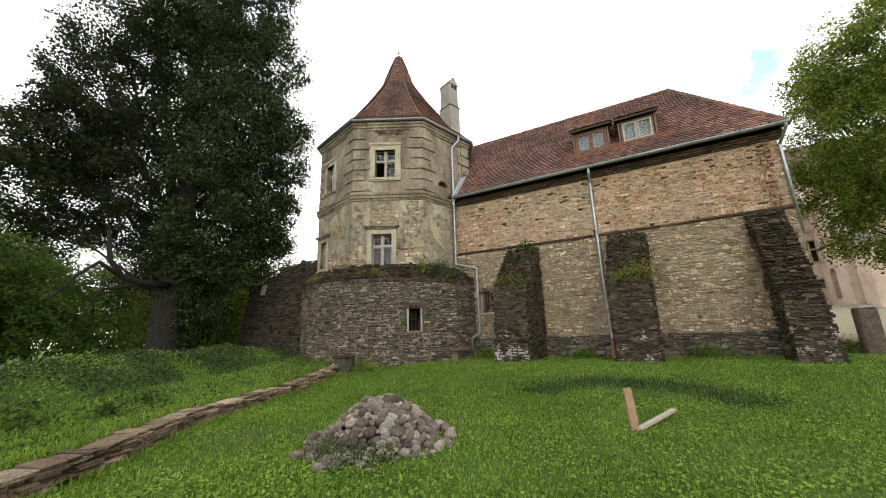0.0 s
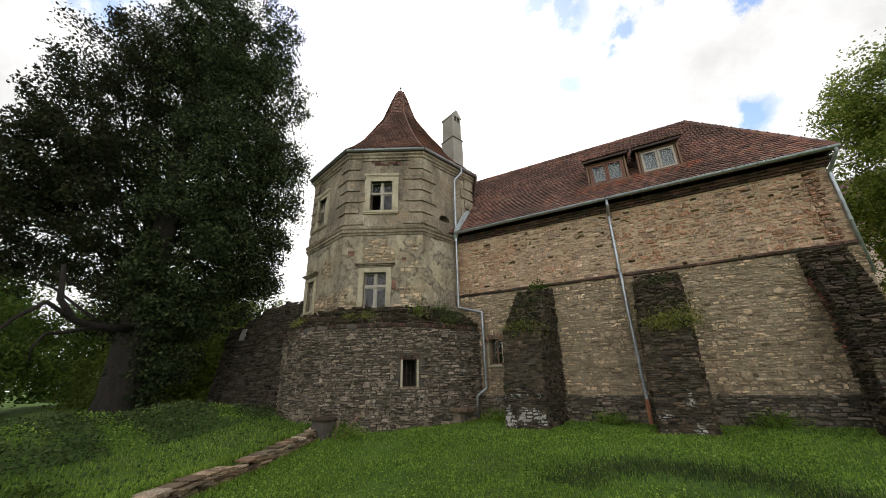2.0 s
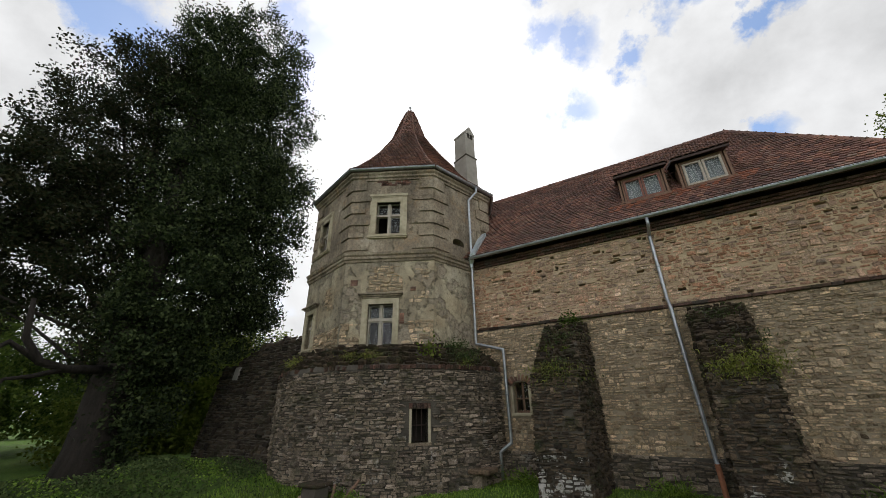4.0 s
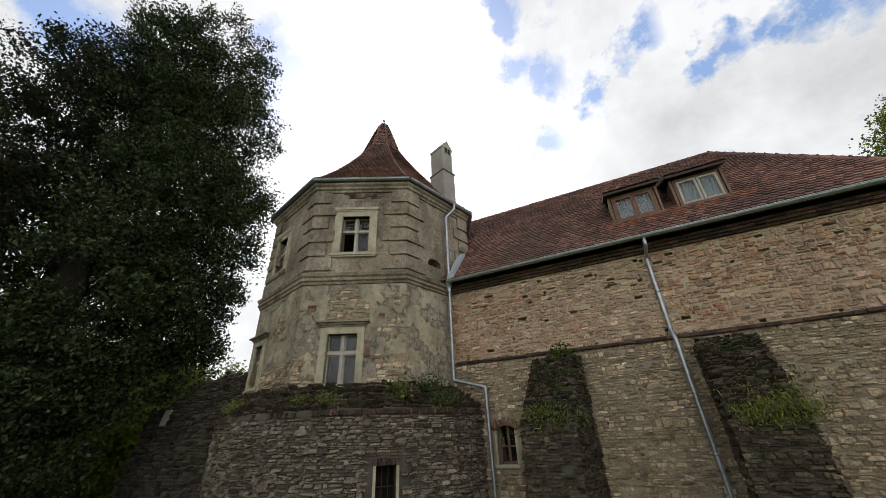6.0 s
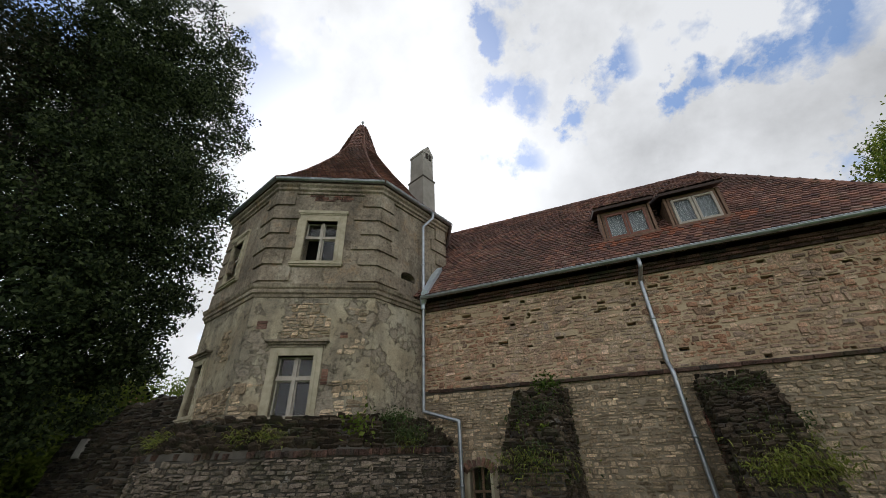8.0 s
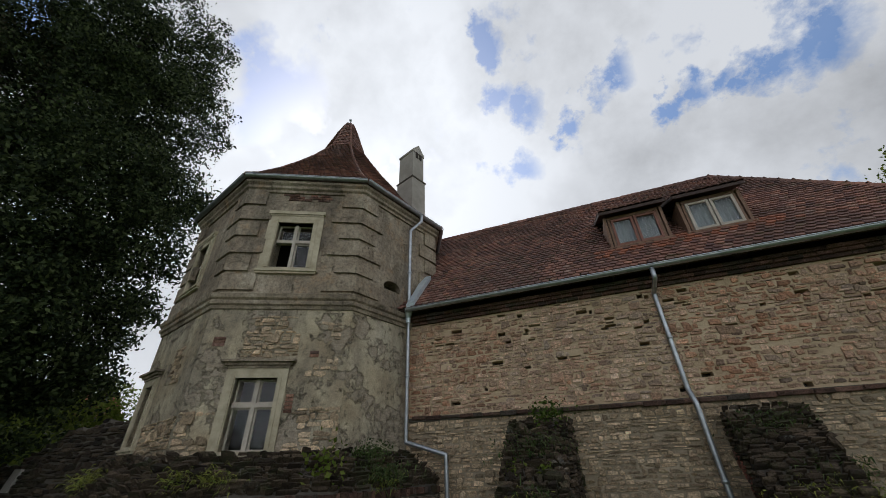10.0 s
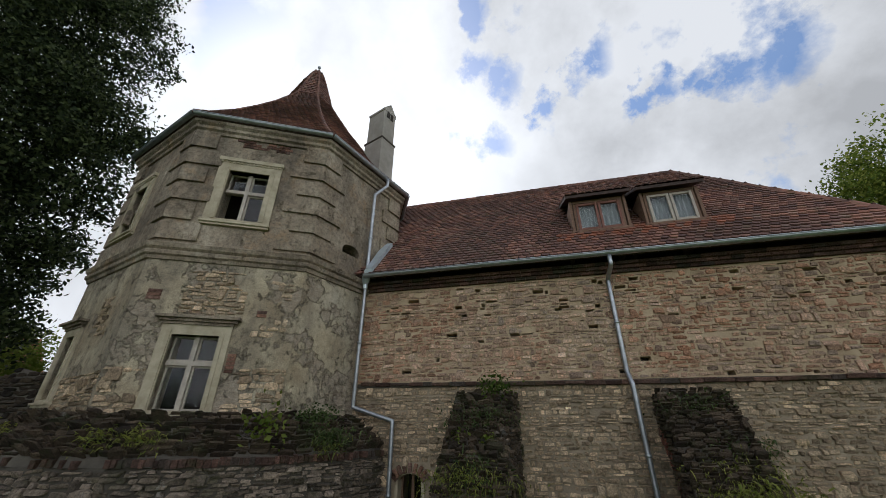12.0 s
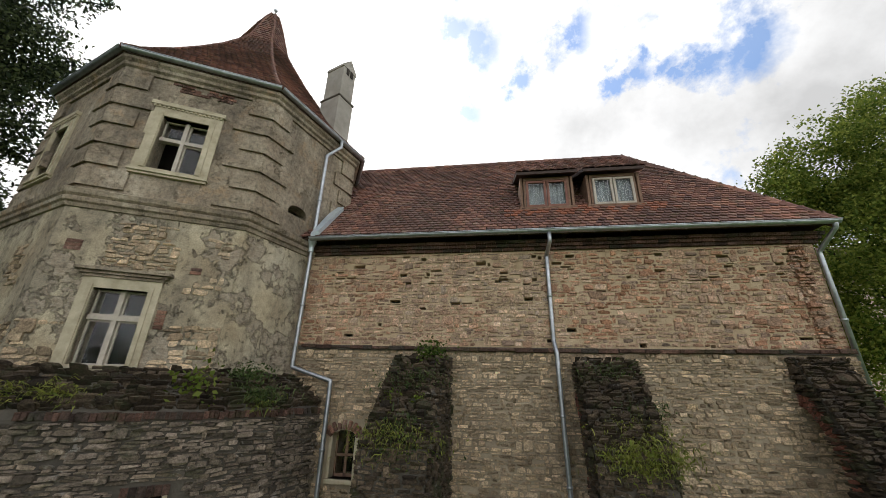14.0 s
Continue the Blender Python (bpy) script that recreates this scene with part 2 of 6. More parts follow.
k = Mat("roof_tile", 0.85)
e = k.each()
c = k.ramp(e, [(0.0, (0.11, 0.062, 0.055)), (0.3, (0.235, 0.115, 0.085)), (0.55, (0.175, 0.092, 0.076)), (0.8, (0.33, 0.155, 0.105)), (1.0, (0.27, 0.175, 0.14))])
old = k.ramp(k.noise(0.5, 6, 0.6), [(0.4, 1.0), (0.62, 0.0)])
c = k.mix(k.math("MULTIPLY", old, 0.6), c, (0.07, 0.045, 0.038))
c = k.mix(k.math("MULTIPLY", k.ramp(k.noise(3.2, 8, 0.7), [(0.54, 0.0), (0.66, 1.0)]), 0.6), c, (0.10, 0.085, 0.04))
c = k.mix(0.45, c, k.mix(1.0, c, k.ramp(k.noise(20, 8, 0.7), [(0.3, 0.5), (0.7, 1.35)]), "MULTIPLY"))
m_tile = k.color(c).bump(k.noise(40, 6, 0.7), 0.5, 0.01).m
k = Mat("new_roof_tile", 0.8)
m_tile_new = k.color(k.ramp(k.each(), [(0.0, (0.30, 0.11, 0.06)), (1.0, (0.20, 0.085, 0.055))])).bump(k.noise(40, 6, 0.7), 0.4, 0.01).m

k = Mat("zinc", 0.5, 1.0)
m_zinc = k.color(k.ramp(k.noise(7, 6, 0.6), [(0.3, (0.34, 0.36, 0.38)), (0.7, (0.52, 0.55, 0.57))])).m
k = Mat("new_zinc", 0.45, 0.6)
m_zinc_new = k.color(k.ramp(k.noise(5, 6, 0.6), [(0.3, (0.50, 0.58, 0.63)), (0.7, (0.66, 0.73, 0.77))])).m
k = Mat("rusty_pipe", 0.8)
m_rust = k.color(k.ramp(k.noise(12, 6, 0.6), [(0.3, (0.30, 0.12, 0.06)), (0.7, (0.42, 0.19, 0.10))])).m
k = Mat("old_wood", 0.8)
m_wood = k.color(k.ramp(k.noise(6, 8, 0.7, (1, 1, 8)), [(0.3, (0.13, 0.075, 0.05)), (0.7, (0.27, 0.17, 0.115))])).bump(k.noise(30, 6, 0.7), 0.3, 0.01).m
k = Mat("dark_wood", 0.75)
m_wood_dark = k.color(k.ramp(k.noise(9, 8, 0.7), [(0.3, (0.035, 0.024, 0.02)), (0.7, (0.085, 0.055, 0.045))])).bump(k.noise(30, 6, 0.7), 0.3, 0.01).m
k = Mat("pale_wood", 0.7)
m_wood_pale = k.color(k.ramp(k.noise(8, 8, 0.7), [(0.3, (0.36, 0.31, 0.24)), (0.7, (0.50, 0.45, 0.37))])).bump(k.noise(40, 6, 0.7), 0.2, 0.008).m
k = Mat("stake_wood", 0.8)
m_stake = k.color(k.ramp(k.noise(10, 8, 0.7), [(0.3, (0.33, 0.19, 0.11)), (0.7, (0.48, 0.31, 0.19))])).bump(k.noise(40, 6, 0.7), 0.3, 0.01).m
k = Mat("painted_frame", 0.55)
m_frame = k.color(k.ramp(k.noise(10, 6, 0.6), [(0.3, (0.36, 0.31, 0.25)), (0.7, (0.52, 0.47, 0.39))])).m
k = Mat("red_frame", 0.6)
m_frame_red = k.color(k.ramp(k.noise(10, 6, 0.6), [(0.3, (0.16, 0.07, 0.05)), (0.7, (0.26, 0.125, 0.09))])).m
# near-black colour stands in for the shade inside rooms and openings
k = Mat("room_shade", 0.95)
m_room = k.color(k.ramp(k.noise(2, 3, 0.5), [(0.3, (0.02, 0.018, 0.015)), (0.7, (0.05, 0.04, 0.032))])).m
# curtain cloth; its grey-blue also paints the sky reflected in the dormer panes
k = Mat("curtain", 0.9)
m_curtain = k.color(k.ramp(k.noise(5, 5, 0.6, (9, 9, 0.6)), [(0.3, (0.13, 0.145, 0.15)), (0.7, (0.34, 0.37, 0.38))])).m
k = Mat("glass", 0.03)
k.b.inputs["Transmission Weight"].default_value, k.b.inputs["IOR"].default_value = 1.0, 1.3
m_glass = k.color((0.92, 0.95, 0.95)).m
k = Mat("chimney_render", 0.92)
c = k.ramp(k.noise(1.6, 8, 0.65), [(0.3, (0.24, 0.22, 0.185)), (0.7, (0.38, 0.355, 0.31))])
m_chimney = k.color(c).bump(k.noise(24, 8, 0.7), 0.5, 0.02).m
k = Mat("bark", 0.95)
m_bark = k.color(k.ramp(k.noise(7, 8, 0.7, (1, 1, 0.2)), [(0.3, (0.012, 0.010, 0.008)), (0.7, (0.04, 0.032, 0.025))])).bump(k.noise(12, 8, 0.7, (1, 1, 0.25)), 1.0, 0.08).m


def leaf_mat(name, a, b, c2, through=0.35):
    k = Mat(name, 0.7)
    k.b.inputs["Specular IOR Level"].default_value = 0.12
    col = k.ramp(k.each(), [(0.0, a), (0.5, b), (1.0, c2)])
    col = k.mix(0.6, col, k.mix(1.0, col, k.ramp(k.noise(0.5, 4, 0.6), [(0.3, 0.6), (0.7, 1.35)]), "MULTIPLY"))
    k.color(col)
    t = k.n.new("ShaderNodeBsdfTranslucent")
    k.l.new(col, t.inputs[0])
    mx = k.n.new("ShaderNodeMixShader")
    mx.inputs[0].default_value = through
    k.l.new(k.b.outputs[0], mx.inputs[1])
    k.l.new(t.outputs[0], mx.inputs[2])
    k.l.new(mx.outputs[0], k.n["Material Output"].inputs[0])
    return k.m


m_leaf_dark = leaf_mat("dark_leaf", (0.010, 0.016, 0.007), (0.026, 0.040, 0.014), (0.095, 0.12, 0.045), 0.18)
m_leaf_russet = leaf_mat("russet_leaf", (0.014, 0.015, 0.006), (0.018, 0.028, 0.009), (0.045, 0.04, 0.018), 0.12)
m_leaf_light = leaf_mat("light_leaf", (0.08, 0.12, 0.018), (0.13, 0.17, 0.026), (0.18, 0.21, 0.045), 0.45)
m_leaf_walnut = leaf_mat("walnut_leaf", (0.05, 0.09, 0.014), (0.14, 0.19, 0.03), (0.28, 0.31, 0.06), 0.5)
m_leaf_mid = leaf_mat("mid_leaf", (0.03, 0.06, 0.010), (0.065, 0.105, 0.018), (0.12, 0.16, 0.03), 0.4)
m_grass = leaf_mat("grass_blade", (0.065, 0.13, 0.020), (0.185, 0.30, 0.040), (0.33, 0.44, 0.085), 0.4)
m_weed = leaf_mat("weed_leaf", (0.035, 0.06, 0.018), (0.075, 0.11, 0.035), (0.13, 0.16, 0.06), 0.3)
m_straw = leaf_mat("dry_grass", (0.17, 0.18, 0.05), (0.27, 0.28, 0.06), (0.15, 0.20, 0.04), 0.35)

k = Mat("lawn_soil", 0.95)
c = k.ramp(k.noise(0.8, 8, 0.65), [(0.3, (0.05, 0.10, 0.012)), (0.55, (0.088, 0.16, 0.02)), (0.75, (0.14, 0.17, 0.038))])
c = k.mix(0.6, c, k.mix(1.0, c, k.ramp(k.noise(16, 12, 0.8), [(0.36, 0.25), (0.5, 1.0), (0.64, 1.8)]), "MULTIPLY"))
far = k.ramp(k.noise(0.35, 5, 0.6), [(0.55, 0.0), (0.68, 1.0)])
c = k.mix(k.math("MULTIPLY", far, 0.5), c, (0.10, 0.09, 0.045))
m_lawn = k.color(c).bump(k.noise(14, 8, 0.75), 1.0, 0.06).m


# ---- builders ----
class Geo:
    """Gathers vertices and faces of one mesh."""

    def __init__(self):
        self.v, self.f = [], []

    def add(self, verts, faces):
        b = len(self.v)
        self.v.extend(tuple(p) for p in verts)
        self.f.extend(tuple(b + i for i in f) for f in faces)
        return self

    def box(self, x0, x1, y0, y1, z0, z1, m=None, soft=0.0):
        s = soft
        if s:
            bm = bmesh.new()
            bmesh.ops.create_cube(bm, size=1.0)
            for v in bm.verts:
                v.co = Vector(((x0 + x1) / 2 + v.co.x * (x1 - x0), (y0 + y1) / 2 + v.co.y * (y1 - y0), (z0 + z1) / 2 + v.co.z * (z1 - z0)))
            bmesh.ops.bevel(bm, geom=bm.edges[:], offset=s, segments=1, affect="EDGES", clamp_overlap=True)
            vs = [v.co.copy() for v in bm.verts]
            bm.verts.index_update()
            fs = [tuple(v.index for v in f.verts) for f in bm.faces]
            bm.free()
        else:
            vs = [Vector((x, y, z)) for z in (z0, z1) for y in (y0, y1) for x in (x0, x1)]
            fs = [(0, 2, 3, 1), (4, 5, 7, 6), (0, 1, 5, 4), (2, 6, 7, 3), (0, 4, 6, 2), (1, 3, 7, 5)]
        if m is not None:
            vs = [m @ p for p in vs]
        return self.add(vs, fs)

    def prism(self, outline, a, b):
        """outline: points on one plane (Vectors); the solid goes from +a to +b (vectors added)."""
        n = len(outline)
        vs = [Vector(p) + a for p in outline] + [Vector(p) + b for p in outline]
        fs = [tuple(range(n))[::-1], tuple(range(n, 2 * n))] + [(i, (i + 1) % n, n + (i + 1) % n, n + i) for i in range(n)]
        return self.add(vs, fs)

    def tube(self, pts, r, seg=10):
        """A round tube through points; r: one radius or one for every point."""
        pts = [Vector(p) for p in pts]
        rs = r if isinstance(r, (list, tuple)) else [r] * len(pts)
        rings, side = [], None
        for i, p in enumerate(pts):
            d = (pts[min(i + 1, len(pts) - 1)] - pts[max(i - 1, 0)]).normalized()
            if side is None:
                side = d.orthogonal().normalized()
            side = (side - d * side.dot(d)).normalized()
            up = d.cross(side)
            rings.append([p + (side * math.cos(2 * math.pi * q / seg) + up * math.sin(2 * math.pi * q / seg)) * rs[i] for q in range(seg)])
        fs = [(i * seg + q, i * seg + (q + 1) % seg, (i + 1) * seg + (q + 1) % seg, (i + 1) * seg + q) for i in range(len(pts) - 1) for q in range(seg)]
        fs += [tuple(range(seg))[::-1], tuple((len(pts) - 1) * seg + q for q in range(seg))]
        return self.add([v for r_ in rings for v in r_], fs)

    def mesh(self, name, material, smooth=False):
        me = bpy.data.meshes.new(name)
        me.from_pydata(self.v, [], self.f)
        me.materials.append(material)
        if smooth:
            me.shade_smooth()
        me.update()
        return me


def part(name, geo, material, parent=None, label="", smooth=False, kind=""):
    ob = new(name, geo if isinstance(geo, bpy.types.Mesh) else geo.mesh(name, material, smooth))
    if parent is not None:
        ob.parent = parent
    return tagged(ob, label=label, kind=kind)


def thing(name, label, category, group="", kind=""):
    return tagged(new(name), label, category, group, kind)


class Face:
    """A plane in the place: origin, an axis along it, an axis up it, and its normal."""

    def __init__(self, o, u, v):
        self.o, self.u, self.v = Vector(o), Vector(u).normalized(), Vector(v).normalized()
        self.n = self.u.cross(self.v)

    def p(self, a, b, c=0.0):
        return self.o + self.u * a + self.v * b + self.n * c

    def m(self):
        return Matrix((self.u, self.v, self.n)).transposed().to_4x4()


def panel(geo, fc, a0, a1, b0, b1, holes=(), thick=0.4, off=0.0):
    """A wall panel in one piece with openings through it."""
    xs = sorted({a0, a1, *[h[0] for h in holes], *[h[1] for h in holes]})
    ys = sorted({b0, b1, *[h[2] for h in holes], *[h[3] for h in holes]})
    nx, ny = len(xs), len(ys)
    vs = [fc.p(x, y, d) for d in (off, off - thick) for y in ys for x in xs]

    def solid(i, j):
        if not (0 <= i < nx - 1 and 0 <= j < ny - 1):
            return False
        cx, cy = (xs[i] + xs[i + 1]) / 2, (ys[j] + ys[j + 1]) / 2
        return not any(h[0] < cx < h[1] and h[2] < cy < h[3] for h in holes)

    fs, back = [], nx * ny
    for i in range(nx - 1):
        for j in range(ny - 1):
            if not solid(i, j):
                continue
            q = [j * nx + i, j * nx + i + 1, (j + 1) * nx + i + 1, (j + 1) * nx + i]
            fs += [tuple(q), tuple(back + k3 for k3 in q[::-1])]
            for (di, dj), (s, e) in (((0, -1), (0, 1)), ((1, 0), (1, 2)), ((0, 1), (2, 3)), ((-1, 0), (3, 0))):
                if not solid(i + di, j + dj):
                    fs.append((q[e], q[s], back + q[s], back + q[e]))
    geo.add(vs, fs)


def welded(geo, name, material):
    """The mesh with touching corners joined."""
    bm = bmesh.new()
    me = geo.mesh(name, material)
    bm.from_mesh(me)
    bmesh.ops.remove_doubles(bm, verts=bm.verts[:], dist=0.0005)
    bm.to_mesh(me)
    bm.free()
    return me


# rubble stones: a dozen shapes, unit size, front at z = 1
def stone_shapes(count, seed=3):
    rnd, out = random.Random(seed), []
    for _ in range(count):
        j = lambda s=0.07: rnd.uniform(0, s * 2.0)
        ring = [(-0.5 + j(), -0.5 + j(0.12)), (rnd.uniform(-0.2, 0.2), -0.5 + j(0.05)), (0.5 - j(), -0.5 + j(0.12)), (0.5 - j(0.04), rnd.uniform(-0.15, 0.2)), (0.5 - j(0.1), 0.5 - j(0.14)), (rnd.uniform(-0.2, 0.2), 0.5 - j(0.05)), (-0.5 + j(0.1), 0.5 - j(0.14))]
        n = len(ring)
        lean, kx, ky = (rnd.uniform(-0.45, 0.45), rnd.uniform(-0.5, 0.5)), rnd.uniform(0.90, 0.96), rnd.uniform(0.80, 0.9)
        ox, oy = rnd.uniform(-0.03, 0.03), rnd.uniform(-0.05, 0.05)
        vs = [(x, y, 0.0) for x, y in ring] + [(x * 0.995, y * 0.985, 0.72 + 0.6 * lean[0] * x + 0.6 * lean[1] * y) for x, y in ring] + [(x * kx + ox, y * ky + oy, 1.0 + lean[0] * x + lean[1] * y + rnd.uniform(-0.1, 0.1)) for x, y in ring]
        vs.append((rnd.uniform(-0.15, 0.15), rnd.uniform(-0.1, 0.1), 1.05 + rnd.uniform(-0.12, 0.16)))
        fs = [(r0 * n + i, r0 * n + (i + 1) % n, (r0 + 1) * n + (i + 1) % n, (r0 + 1) * n + i) for r0 in (0, 1) for i in range(n)] + [(2 * n + i, 2 * n + (i + 1) % n, 3 * n) for i in range(n)]
        out.append((vs, fs))
    return out


SHAPES = stone_shapes(16)


def rubble(fc, a0, a1, b0, b1, course=0.09, length=0.30, depth=0.05, keep=None, holes=(), seed=1, gap=0.009, missing=0.012):
    """Stones laid in uneven courses on a face: rows of (shape, matrix)."""
    rnd, rows, b = random.Random(seed), [], b0
    base = fc.m()
    while b < b1 - 0.02:
        h = min(course * rnd.choice((0.6, 0.8, 1.0, 1.0, 1.25, 1.7)), b1 - b)
        a = a0 - rnd.uniform(0, 0.3)
        while a < a1:
            w = length * rnd.uniform(0.45, 1.6)
            lo, hi = max(a, a0), min(a + w, a1)
            if hi - lo > 0.05:
                cx, cy = (lo + hi) / 2, b + h / 2 + 0.018 * math.sin(lo * 1.7 + b)
                ok = rnd.random() > missing and not any(h_[0] - 0.02 < hi and lo < h_[1] + 0.02 and h_[2] - 0.01 < b + h and b < h_[3] + 0.01 for h_ in holes)
                if ok and (keep is None or keep(cx, cy)):
                    kh, kw, kd = rnd.uniform(0.7, 1.3), rnd.uniform(0.9, 1.08), rnd.uniform(0.25, 1.2)
                    if rnd.random() < 0.07:
                        kh, kw, kd = rnd.uniform(1.5, 2.3), rnd.uniform(0.9, 1.2), 1.35
                    m = Matrix.Translation(fc.p(cx, cy + rnd.uniform(-0.16, 0.16) * h, -0.02)) @ base @ Matrix.Rotation(rnd.gauss(0, 0.055), 4, "Z") @ Matrix.Diagonal(((hi - lo) * kw - gap, h * kh - gap * rnd.uniform(0.3, 1.2), 0.02 + depth * kd, 1))
                    rows.append((rnd.randrange(len(SHAPES)), m, cx, cy))
            a += w
        b += h
    return rows


def lay(rows, parent, material, name="stone", near=None, shapes=None):
    """Lays pieces: those that near(a, b) picks become objects of their own, the rest one joined part."""
    shapes = shapes or SHAPES
    shared, g, single = {}, Geo(), []
    for s, m, a, b in rows:
        if near is not None and near(a, b) and len(single) < 300:
            single.append((s, m))
        else:
            vs, fs = shapes[s]
            g.add([m @ Vector(v) for v in vs], fs)
    if g.v:
        part(name + "_facing", g, material, parent, kind="stuff")
    for s, m in single:
        if s not in shared:
            shared[s] = Geo().add(*shapes[s]).mesh(name, material)
        ob = new(name, shared[s])
        ob.parent, ob.matrix_basis = parent, m


# ---- ground ----
def smooth(a, b, x):
    t = min(max((x - a) / (b - a), 0.0), 1.0)
    return t * t * (3 - 2 * t)


EDGE = [(-5.7, -0.5), (-6.15, 1.2), (-6.62, 2.15), (-6.98, 2.75), (-8.5, 4.65), (-9.45, 6.6), (-10.45, 9.4), (-10.9, 11.3)]   # low drystone kerb, from the near end to the bastion


def edge_side(x, y):
    """Metres to the uphill side of the kerb line (positive: on the bank)."""
    for (xa, ya), (xb, yb) in zip(EDGE, EDGE[1:]):
        if y <= yb or (xb, yb) == EDGE[-1]:
            k = (y - ya) / (yb - ya)
            return (xa + (xb - xa) * k) - x
    return 0.0


def height(x, y):
    z = 0.62 * smooth(7.5, 14.0, y) + 0.10 * smooth(14.0, 16.0, y) + 0.06 * smooth(2, 7, x)
    z += 0.05 * noise.noise((x * 0.3, y * 0.3, 0)) + 0.02 * noise.noise((x * 1.1, y * 1.1, 4))
    d = edge_side(x, y)
    z += 0.30 * smooth(0.12, 0.42, d) + 0.25 * smooth(1.0, 4.0, d) * (1 - smooth(10.0, 16.0, y))
    # weedy hump along the bank
    z += 0.55 * math.exp(-((d - 5.2) / 1.6) ** 2) * smooth(-6, 0, y) * (1 - smooth(9.5, 12.0, y)) * (1 + 0.3 * noise.noise((x * 0.6, y * 0.6, 9)))
    # shallow dip in the lawn
    z -= 0.14 * math.exp(-(((x - 0.3) / 2.2) ** 2 + ((y - 10.2) / 1.5) ** 2))
    far = math.hypot(x, y - 8)
    return z * (1 - smooth(40, 90, far)) - 0.4 * smooth(45, 120, far)


g = Geo()
xs = [-900, -300, -120, -60, -40] + [-30 + 0.25 * i for i in range(170)] + [14, 18, 25, 40, 60, 120, 300, 900]
ys = [-900, -300, -120, -60, -30, -15] + [-8 + 0.25 * i for i in range(102)] + [19, 22, 26, 32, 40, 60, 120, 300, 900]
g.v = [(x, y, height(x, y)) for y in ys for x in xs]
W_ = len(xs)
g.f = [(j * W_ + i, j * W_ + i + 1, (j + 1) * W_ + i + 1, (j + 1) * W_ + i) for j in range(len(ys) - 1) for i in range(W_ - 1)]
ground = part("ground", g, m_lawn, smooth=True)
tagged(ground, "uneven green lawn with clover and bare patches", "lawn", kind="structure")

# ---- castle wing ----
WX0, WX1, WY = -8.3, 4.74, 15.90          # long wall: from the tower to the corner, its face
EAVE_Z, LEDGE_Z, RIDGE_Z, RIDGE_Y = 8.38, 5.50, 13.55, 20.1
EAVE_Y = 15.42
wing = thing("castle_wing", "long rubble stone castle wing with a red tiled hipped roof", "castle wing")
ARCH = (-6.62, -6.02, 2.62, 3.46)          # arched window opening: x0, x1, sill, spring
fc_wall = Face((0, WY, 0), (1, 0, 0), (0, 0, 1))
g = Geo()
rows_upper = rubble(fc_wall, WX0 + 0.4, WX1, LEDGE_Z + 0.06, EAVE_Z - 0.42, 0.078, 0.21, 0.026, seed=101, gap=0.013, missing=0.04)
rnd = random.Random(78)
lost = [i for i, r in enumerate(rows_upper) if rnd.random() < (0.115 if r[3] > EAVE_Z - 1.25 else 0.013) and -7.2 < r[2] < WX1 - 0.3]
GAP_HOLES = []
for i in lost:
    p, w_, h_ = rows_upper[i][1].translation, rows_upper[i][1].col[0].length * 0.92, min(rows_upper[i][1].col[1].length, 0.11) * 0.85
    GAP_HOLES.append((p.x - w_ / 2, p.x + w_ / 2, p.z - h_ / 2, p.z + h_ / 2))
rows_upper = [r for i, r in enumerate(rows_upper) if i not in set(lost)]
panel(g, fc_wall, WX0, WX1, LEDGE_Z, EAVE_Z - 0.1, GAP_HOLES, thick=0.7)
upper = part("upper_wall", g, m_mortar, wing, "tan rubble wall with reddish brick patches")
g = Geo()
LOW = 0.10                                  # the lower wall stands this far forward
panel(g, fc_wall, WX0, WX1, 0.3, LEDGE_Z, [(ARCH[0], ARCH[1], ARCH[2], ARCH[3] + 0.16)], thick=0.8, off=LOW)
lower = part("lower_wall", g, m_mortar_low, wing, "grey-brown flat rubble lower wall")
g = Geo()
g.box(WX1 - 0.7, WX1 + 0.02, WY + 0.7, 24.3, 0.3, EAVE_Z - 0.1)
g.box(WX0 - 4, WX1, 23.6, 24.3, 0.3, EAVE_Z - 0.1)
part("end_wall", g, m_mortar, wing)

# ledge of flat bricks between the two walls
rnd = random.Random(5)
ledge = part("ledge", Geo().box(WX0 + 0.5, WX1, WY - LOW - 0.05, WY + 0.05, LEDGE_Z - 0.07, LEDGE_Z + 0.02), m_mortar_dark, wing, "dark projecting stone ledge")
x = WX0 + 0.6
while x < WX1 - 0.05:
    w = min(rnd.uniform(0.22, 0.5), WX1 - x)
    sag = 0.05 * math.sin((x + 8) / 13 * math.pi)
    part("ledge_stone", Geo().box(x, x + w - 0.012, WY - LOW - 0.10 + rnd.uniform(-0.015, 0.015), WY + 0.05, LEDGE_Z - 0.03 - sag + rnd.uniform(-0.012, 0.012), LEDGE_Z + 0.055 - sag + rnd.uniform(-0.01, 0.01), soft=0.012), m_ledge_brick, ledge)
    x += w
# plinth
g = Geo()
rows_plinth = []
fc_plinth = Face((0, WY - LOW - 0.10, 0), (1, 0, 0), (0, 0, 1))
panel(g, fc_plinth, WX0, WX1 + 0.1, 0.2, 1.50, thick=0.3)
plinth = part("plinth", g, m_mortar_dark, wing, "dark weathered stone plinth")

